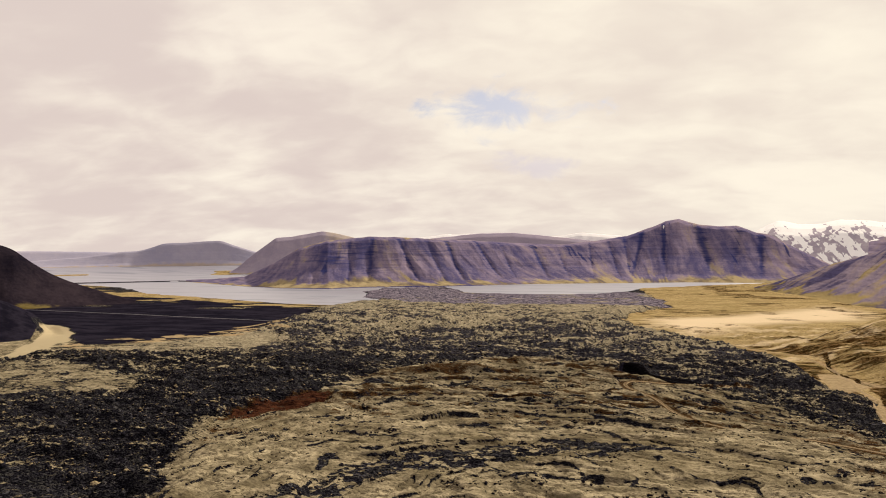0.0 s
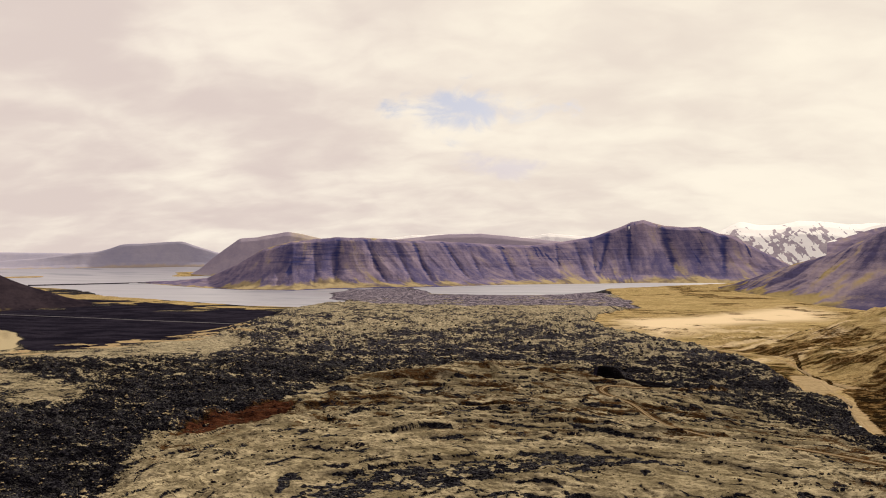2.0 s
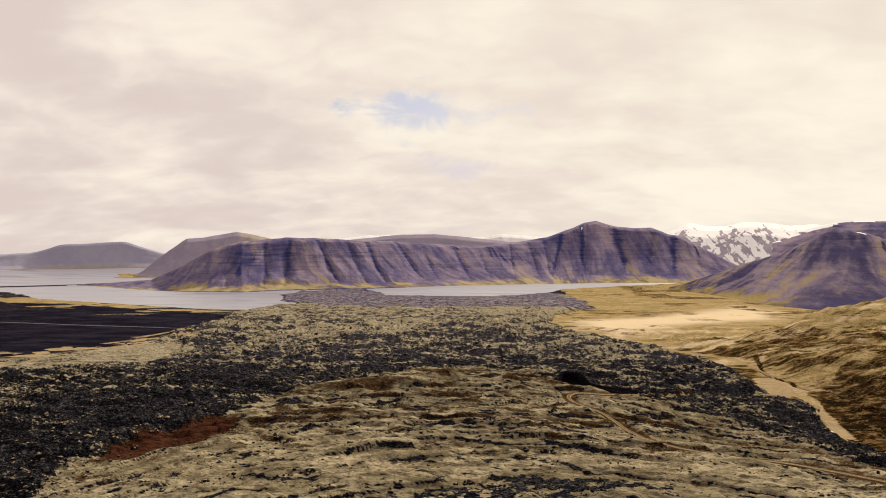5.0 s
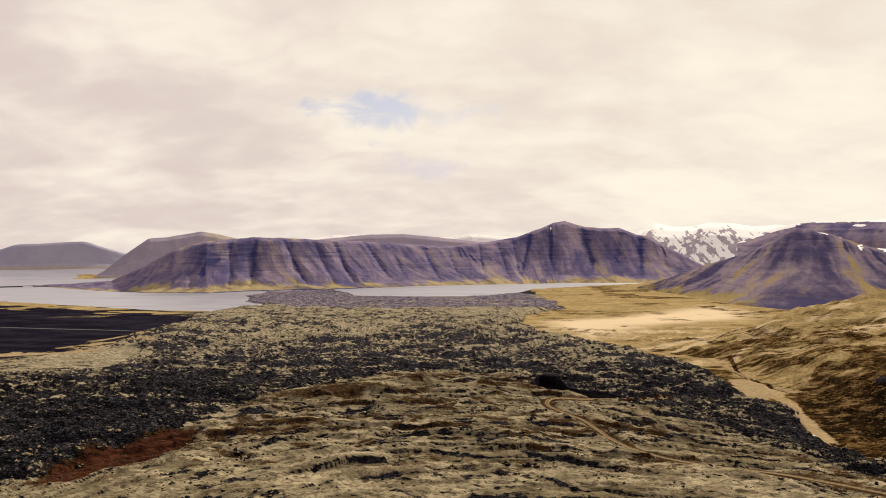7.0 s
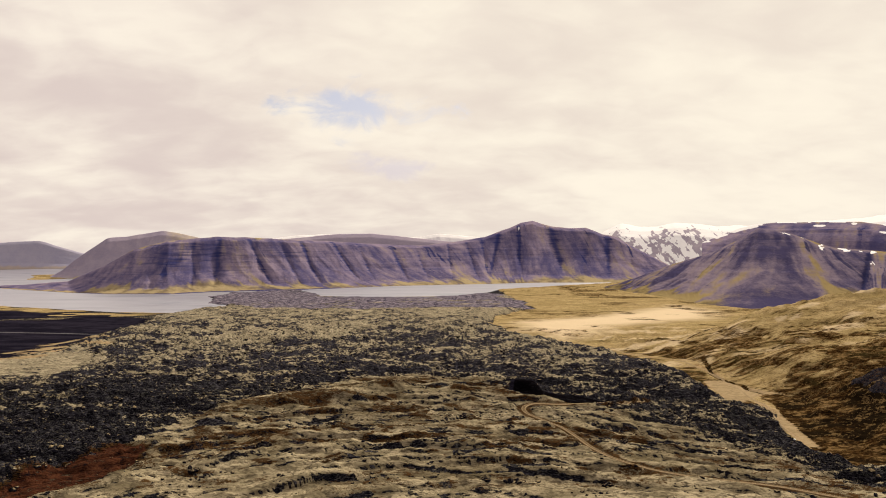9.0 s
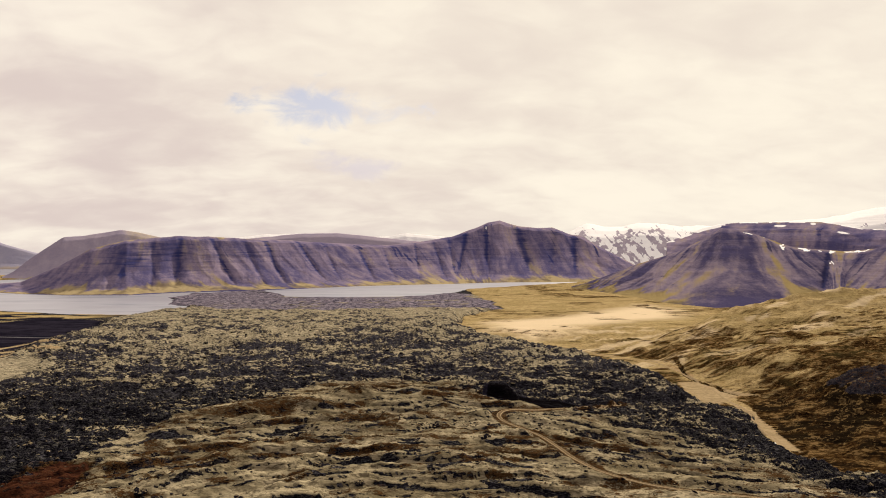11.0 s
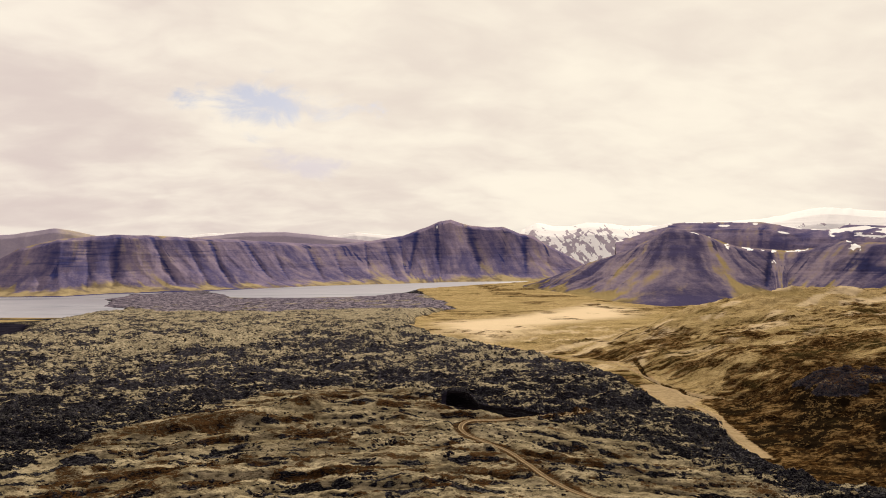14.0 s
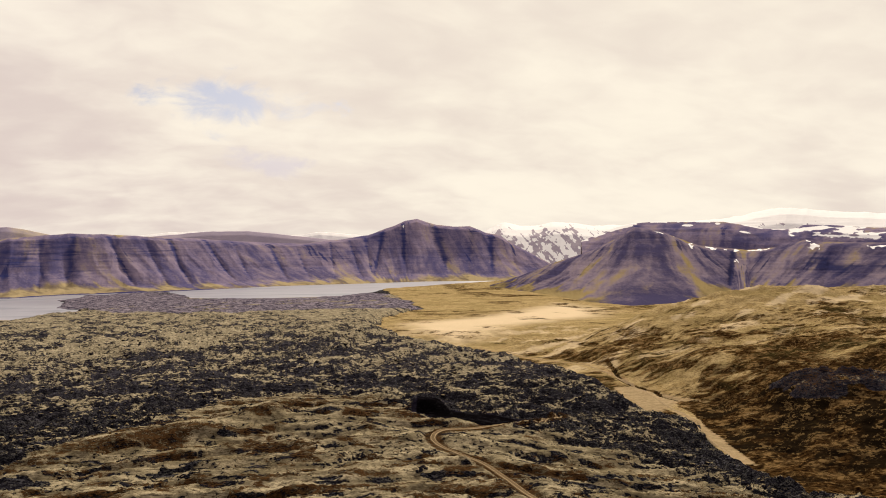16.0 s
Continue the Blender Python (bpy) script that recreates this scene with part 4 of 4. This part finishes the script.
mountain("mountain_flank", "dark purple mountain flank with a ravine and old snow", FLANK_ROCK,
         [(14, 2800), (14.6, 2750), (19.0, 2314), (21.6, 1987), (25.4, 1837), (31.9, 2100), (37.8, 2150), (41.9, 2150), (52, 2150)],
         [(14.4, 2830, 8), (15.5, 2830, 22), (19.9, 2827, 104), (22.6, 2826, 147), (25.0, 2824, 207), (26.0, 2823, 240), (27.8, 2822, 228), (30.1, 2820, 182), (31.1, 2819, 166), (32.4, 2818, 160),
          (33.5, 2817, 155), (34.2, 2816, 151), (36.2, 2814, 161), (37.7, 2813, 181), (38.3, 2812, 188), (39.3, 2811, 181), (42.5, 2808, 176), (52, 2800, 180)],
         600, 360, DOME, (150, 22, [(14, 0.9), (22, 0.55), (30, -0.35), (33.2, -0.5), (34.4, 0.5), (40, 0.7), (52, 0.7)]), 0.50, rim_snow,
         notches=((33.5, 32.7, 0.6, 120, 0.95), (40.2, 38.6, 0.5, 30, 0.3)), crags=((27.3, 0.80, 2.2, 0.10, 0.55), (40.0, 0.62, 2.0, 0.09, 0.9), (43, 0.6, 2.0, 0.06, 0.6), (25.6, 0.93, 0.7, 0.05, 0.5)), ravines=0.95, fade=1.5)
mountain("snowy_plateau", "flat-topped purple mountain with bands of snow", ROCK, [(22, 2900), (54, 2900)],
         [(22, 3326, 190), (23.6, 3325, 231), (24.9, 3324, 257), (26.0, 3323, 272), (27.3, 3322, 279), (30.9, 3319, 276), (32.9, 3317, 274), (34.5, 3316, 255), (35.6, 3315, 241), (37.1, 3313, 237),
          (37.9, 3313, 242), (38.3, 3312, 258), (39.7, 3311, 254), (42.7, 3308, 240), (54, 3300, 250)], 420, 365, TABLE, (190, 25, 0.2), 0.0, plateau_snow, rows=80, ravines=0.7, crags=((31, 0.75, 3.5, 0.05, 0.6), (26.2, 0.9, 0.8, 0.08, 0.7)))
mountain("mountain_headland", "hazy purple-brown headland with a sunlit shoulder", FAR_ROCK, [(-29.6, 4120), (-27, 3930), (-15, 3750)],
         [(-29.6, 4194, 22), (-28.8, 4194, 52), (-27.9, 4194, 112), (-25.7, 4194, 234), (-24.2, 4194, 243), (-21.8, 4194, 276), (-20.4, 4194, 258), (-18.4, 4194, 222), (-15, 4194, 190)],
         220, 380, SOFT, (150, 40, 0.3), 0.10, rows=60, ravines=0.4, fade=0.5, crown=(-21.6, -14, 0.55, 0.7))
mountain("table_mountain", "far table mountain tinted blue-grey for haze, beyond the sound", HAZY_ROCK, [(-46, 4665), (-24, 4640)],
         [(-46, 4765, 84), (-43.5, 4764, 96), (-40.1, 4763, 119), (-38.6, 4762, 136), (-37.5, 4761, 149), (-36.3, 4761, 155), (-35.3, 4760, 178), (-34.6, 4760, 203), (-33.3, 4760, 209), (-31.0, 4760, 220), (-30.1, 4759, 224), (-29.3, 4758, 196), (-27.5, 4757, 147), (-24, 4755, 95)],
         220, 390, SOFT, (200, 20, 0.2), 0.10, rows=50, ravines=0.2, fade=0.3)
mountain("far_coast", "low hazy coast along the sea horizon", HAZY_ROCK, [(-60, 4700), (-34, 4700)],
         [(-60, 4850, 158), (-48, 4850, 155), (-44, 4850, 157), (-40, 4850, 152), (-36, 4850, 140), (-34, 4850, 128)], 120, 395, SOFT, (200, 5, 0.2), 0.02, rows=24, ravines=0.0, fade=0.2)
mountain("slag_hill", "dark brown slag hill above the ash plain", DARK_ROCK, [(-62, 1900), (-46, 1930), (-42, 1980), (-37.5, 2100)],
         [(-62, 2250, 190), (-50, 2230, 200), (-46.5, 2200, 186), (-45.4, 2200, 171), (-44.4, 2200, 138), (-42.9, 2200, 97), (-40.9, 2200, 62), (-38.9, 2200, 33), (-37, 2200, 12)], 260, 400, SOFT, (120, 30, 0.3), 0.16, rows=90, fade=0.7)


# ---- tracks and roads ----
def strip_mesh(line, half, lift, shift=0.0, across=5, crown=0.06):
    p = np.array(line)
    d = np.gradient(p, axis=0)
    d = d / np.linalg.norm(d, axis=1)[:, None]
    side = np.stack([d[:, 1], -d[:, 0]], -1)
    o = np.linspace(-1, 1, across)
    wide = half * (1 + 0.18 * (fbm(np.arange(len(p)) / 7.0, np.zeros(len(p)), 2, 501) - 0.5))
    xy = p[:, None] + side[:, None] * (shift + o[None, :, None] * wide[:, None, None])
    z = ground_height(xy[..., 0], xy[..., 1]) + lift + crown * (1 - o ** 2)[None, :] - 0.3 * (abs(o) > 0.99)[None, :]
    return np.concatenate([xy, z[..., None]], -1)


def road(name, line, half, mt, lift, label, ruts=None):
    ob = new(name, grid_mesh(name, strip_mesh(line, half, lift)[:, ::-1], False, [mt]))
    tagged(ob, label, "road", kind="structure")
    for s in ruts or ():
        r = new("rut", grid_mesh("rut", strip_mesh(line, 0.42, lift + 0.06, s, 3, 0.02)[:, ::-1], False, [RUT]))
        r.parent = ob
    return ob


road("track", TRACK_LINE, 1.7, TRACK, 0.25, "rutted tan gravel track winding over mossy lava", (-0.95, 0.95))
road("valley_track", VALLEY_LINE[46:], 1.2, RUT, 0.2, "pale dirt track along the foot of the lava")
road("plain_road", PLAIN_ROAD, 4.2, ASPHALT, 0.4, "straight grey gravel road crossing black ash")


# ---- loose lava ----
def block_shapes(count, seed):
    """Angular blocks, as lists of corners on one set of faces."""
    bm = bmesh.new()
    bmesh.ops.create_icosphere(bm, subdivisions=1, radius=1.0)
    co = np.array([v.co[:] for v in bm.verts])
    tri = np.array([[v.index for v in f.verts] for f in bm.faces])
    bm.free()
    rng = np.random.default_rng(seed)
    return [co * (0.62 + 0.76 * rng.random((len(co), 1))) for _ in range(count)], tri


def scatter_blocks(name, label, count, seed, area, small, big, keep):
    rng = np.random.default_rng(seed)
    x = rng.uniform(area[0], area[1], count * 6)
    y = area[2] * (area[3] / area[2]) ** rng.random(count * 6)
    ok = keep(x, y, rng.random(count * 6))
    x, y = x[ok][:count], y[ok][:count]
    z = ground_height(x, y)
    shapes, tri = block_shapes(12, seed + 1)
    n, per = len(x), len(shapes[0])
    pick = rng.integers(0, len(shapes), n)
    size = small * (big / small) ** (rng.random(n) ** 2.2)
    a = rng.uniform(0, 2 * math.pi, n)
    c = np.stack(shapes)[pick] * size[:, None, None] * rng.uniform(0.7, 1.4, (n, 1, 3)) * np.array([1, 1, 0.75])
    cx = c[..., 0] * np.cos(a)[:, None] - c[..., 1] * np.sin(a)[:, None] + x[:, None]
    cy = c[..., 0] * np.sin(a)[:, None] + c[..., 1] * np.cos(a)[:, None] + y[:, None]
    cz = c[..., 2] + (z + 0.15 * size)[:, None]
    v = np.stack([cx, cy, cz], -1).reshape(-1, 3)
    f = (tri[None] + per * np.arange(n)[:, None, None]).reshape(-1, 3)
    me = bpy.data.meshes.new(name)
    me.vertices.add(len(v))
    me.vertices.foreach_set("co", v.astype(np.float32).ravel())
    me.loops.add(f.size)
    me.loops.foreach_set("vertex_index", f.astype(np.int32).ravel())
    me.polygons.add(len(f))
    me.polygons.foreach_set("loop_start", np.arange(0, f.size, 3, dtype=np.int32))
    me.polygons.foreach_set("loop_total", np.full(len(f), 3, dtype=np.int32))
    me.update(calc_edges=True)
    me.materials.append(LAVA)
    return tagged(new(name, me), label, "rocks", kind="stuff")


def in_lava(x, y, u):
    m = outline_mask(x, y, MOSS_LINE, 6)
    right = x < lava_edge_right(y) - 4
    left = x > np.interp(y, [0, 400, 700, 1000], [-560, -520, -460, -480])
    return (m < 0.5) & right & left & (u < 0.9) & (outline_mask(x, y, PIT_LINE, 5) < 0.1) & (outline_mask(x, y, TAN_A, 14) + outline_mask(x, y, TAN_B, 14) < 0.3)


def in_moss(x, y, u):
    m = outline_mask(x, y, MOSS_LINE, 6)
    far = line_distance(x, y, TRACK_LINE, 60) > 4
    return (m > 0.6) & far & (fbm(x / 14, y / 8, 3, 601) > 0.56) & (outline_mask(x, y, PIT_LINE, 9) < 0.05)


scatter_blocks("lava_rubble", "jagged black basalt rubble across the lava field", 7000, 71, (-480, 300, 150, 1000), 0.4, 1.9, in_lava)
scatter_blocks("moss_rubble", "small dark basalt stones poking out of moss", 2200, 72, (-190, 250, 130, 600), 0.3, 1.0, in_moss)


# ---- bare outcrops in the moss ----
def outcrop_mesh(seed, wide, tall):
    """A huddle of broken blocks, taller in its middle."""
    rng = random.Random(seed)
    bm = bmesh.new()
    for i in range(11):
        a, d = rng.uniform(0, 6.283), wide * rng.random() ** 0.7
        s = rng.uniform(0.6, 1.25) * (1.25 - 0.6 * d / wide)
        m = Matrix.Translation((d * math.cos(a), 0.7 * d * math.sin(a), tall * 0.35 * (1 - d / wide))) @ Matrix.Rotation(rng.uniform(0, 6.283), 4, "Z") @ Matrix.Rotation(rng.uniform(-0.4, 0.4), 4, "X")
        new_v = bmesh.ops.create_icosphere(bm, subdivisions=1, radius=1.0, matrix=m @ Matrix.Diagonal((1.3 * s, s, tall * 0.55 * s, 1)))["verts"]
        for v in new_v:
            v.co += Vector((rng.uniform(-0.22, 0.22), rng.uniform(-0.22, 0.22), rng.uniform(-0.18, 0.18)))
    return bm


def outcrop(seed, wide, tall):
    me = bpy.data.meshes.new("lava_outcrop")
    bm = outcrop_mesh(seed, wide, tall)
    bm.to_mesh(me)
    bm.free()
    me.materials.append(LAVA)
    return tagged(new("lava_outcrop", me), "jagged black lava outcrop rising from woolly moss", "rock", "lava outcrops")


outcrop_kinds = [outcrop(801, 3.4, 2.0), outcrop(802, 2.6, 1.6), outcrop(803, 4.4, 2.4)]
spots = [(30, 276, 0), (19, 277, 1), (15, 404, 2), (-70, 233, 2), (-88, 262, 2), (-64, 286, 0), (1, 341, 0), (-40, 330, 1), (52, 330, 1), (-105, 300, 0),
         (96, 352, 1), (-20, 300, 1), (40, 378, 0), (-60, 392, 2), (118, 318, 1), (-118, 352, 1), (68, 276, 1), (-30, 425, 0), (100, 395, 2), (150, 360, 0), (-5, 230, 1)]
used = set()
for ox, oy, k in spots:
    at = pose(ox, oy, float(ground_height(ox, oy)[0]) - 0.1, 0, 0, (ox * 37 + oy * 11) % 360)
    if k in used:
        copy_thing(outcrop_kinds[k], at)
    else:
        outcrop_kinds[k].matrix_world = at
        used.add(k)


# ---- the white car parked in the valley ----
PAINT = plain_material("white_car_paint", (0.78, 0.78, 0.77), (0.82, 0.82, 0.81), 3.0, 0.25, 0.5, rel=0.0)
GLASS = plain_material("car_window", (0.012, 0.014, 0.017), (0.02, 0.022, 0.026), 2.0, 0.08, 0.5, rel=0.0)
RUBBER = plain_material("tyre_rubber", (0.012, 0.012, 0.012), (0.022, 0.022, 0.022), 9.0, 0.85, 0.2, rel=0.004)
ALLOY = plain_material("alloy_rim", (0.35, 0.35, 0.36), (0.45, 0.45, 0.46), 9.0, 0.35, 0.5, 0.9, rel=0.002)
LAMP_GLASS = plain_material("lamp_glass", (0.6, 0.6, 0.58), (0.7, 0.7, 0.68), 5.0, 0.15, 0.5, rel=0.0)
TAIL_GLASS = plain_material("tail_glass", (0.25, 0.015, 0.012), (0.32, 0.02, 0.015), 5.0, 0.2, 0.5, rel=0.0)


def prism(profile, half, taper=None):
    """A side profile (x, z) drawn out to either side; taper narrows it above a height."""
    bm = bmesh.new()
    rings = []
    for side in (-1, 1):
        rings.append([bm.verts.new((px, side * half * (1 - (taper or 0) * max(0, pz - 0.95)), pz)) for px, pz in profile])
    n = len(profile)
    bm.faces.new(rings[0])
    bm.faces.new(rings[1][::-1])
    for i in range(n):
        bm.faces.new((rings[0][i], rings[1][i], rings[1][(i + 1) % n], rings[0][(i + 1) % n]))
    bmesh.ops.recalc_face_normals(bm, faces=bm.faces[:])
    bmesh.ops.bevel(bm, geom=bm.edges[:], offset=0.05, segments=2, affect="EDGES", clamp_overlap=True)
    return bm


def plate(corners, thick):
    bm = bmesh.new()
    f = bm.faces.new([bm.verts.new(c) for c in corners])
    bmesh.ops.solidify(bm, geom=[f], thickness=thick)
    return bm


def drum(radius, width, segs=20):
    bm = bmesh.new()
    bmesh.ops.create_cone(bm, cap_ends=True, segments=segs, radius1=radius, radius2=radius, depth=width, matrix=Matrix.Rotation(math.pi / 2, 4, "X"))
    bmesh.ops.bevel(bm, geom=[e for e in bm.edges if e.calc_face_angle(0) > 1.0], offset=0.03, segments=2, affect="EDGES")
    return bm


def car(x, y, turn):
    spots = [(x, y), (x + 1.5, y + 1.5), (x - 1.5, y - 1.5)]
    z = max(float(ground_height(a, b)[0]) for a, b in spots) + 0.2
    thing = tagged(new("car"), "small white car parked on the dirt beside lava", "car")
    thing.matrix_world = pose(x, y, z, 0, 0, turn)
    body = [(-2.15, 0.35), (-2.2, 0.75), (-2.1, 0.98), (-1.55, 1.05), (-0.75, 1.5), (0.9, 1.52), (1.75, 1.0), (2.05, 0.9), (2.15, 0.5), (2.1, 0.3)][::-1]
    part("body", prism(body, 0.88, 0.28), PAINT, thing)
    part("windscreen", plate([(-1.46, -0.66, 1.10), (-1.46, 0.66, 1.10), (-0.80, 0.60, 1.475), (-0.80, -0.60, 1.475)], 0.03), GLASS, thing, "dark windscreen")
    part("rear_window", plate([(0.98, -0.60, 1.47), (0.98, 0.60, 1.47), (1.66, 0.66, 1.07), (1.66, -0.66, 1.07)], 0.03), GLASS, thing, "dark rear window")
    for s in (-1, 1):
        part("side_window", plate([(-1.2, s * 0.865, 1.1), (-0.7, s * 0.80, 1.42), (0.8, s * 0.80, 1.42), (1.3, s * 0.865, 1.1)], 0.03), GLASS, thing, "dark side window")
        part("headlight", plate([(-2.19, s * 0.5, 0.72), (-2.19, s * 0.8, 0.72), (-2.13, s * 0.8, 0.92), (-2.13, s * 0.5, 0.92)], 0.04), LAMP_GLASS, thing, "clear headlight")
        part("tail_light", plate([(2.12, s * 0.6, 0.65), (2.12, s * 0.82, 0.65), (2.06, s * 0.82, 0.88), (2.06, s * 0.6, 0.88)], 0.04), TAIL_GLASS, thing, "red tail light")
        for wx in (-1.35, 1.3):
            tyre = part("wheel", drum(0.33, 0.22), RUBBER, thing, "black rubber wheel")
            tyre.location = (wx, s * 0.8, 0.33)
            part("rim", drum(0.2, 0.235, 14), ALLOY, tyre, "grey metal rim")
    return thing


car(238.3, 451, 62)


# ---- the causeway over the sound ----
def causeway():
    thing = tagged(new("causeway"), "low dark stone causeway with a bridge gap", "causeway")
    stone = plain_material("causeway_stone", (0.03, 0.027, 0.035), (0.07, 0.06, 0.07), 0.3, 1.0, 0.0, rel=0.5)
    runs = [((-2330, 2690), (-1985, 2930)), ((-1950, 2955), (-1735, 2950))]
    for (x0, y0), (x1, y1) in runs:
        bm = bmesh.new()
        n, prev = 40, None
        d = Vector((x1 - x0, y1 - y0, 0)).normalized()
        side = Vector((d.y, -d.x, 0))
        for i in range(n + 1):
            c = Vector((x0 + (x1 - x0) * i / n, y0 + (y1 - y0) * i / n, 0))
            zb = float(far_sheet(np.array(c.x), np.array(c.y)))
            top = 4.2 + 0.5 * noise.noise(c * 0.02)
            ring = [bm.verts.new((c + side * o) + Vector((0, 0, zb + h))) for o, h in ((-11, -3), (-5, top), (5, top), (11, -3))]
            if prev:
                for k in range(3):
                    bm.faces.new((prev[k], prev[k + 1], ring[k + 1], ring[k]))
            else:
                bm.faces.new(ring)
            prev = ring
        bm.faces.new(prev[::-1])
        bmesh.ops.recalc_face_normals(bm, faces=bm.faces[:])
        part("embankment", bm, stone, thing)
    bm = bmesh.new()
    bmesh.ops.create_cube(bm, size=1, matrix=Matrix.Translation((-1967, 2943, float(far_sheet(np.array(-1967.0), np.array(2943.0))) + 4.0)) @ Matrix.Rotation(math.atan2(25, 35), 4, "Z") @ Matrix.Diagonal((52, 8, 1.2, 1)))
    part("bridge_deck", bm, stone, thing, "flat concrete bridge deck")
    return thing


causeway()
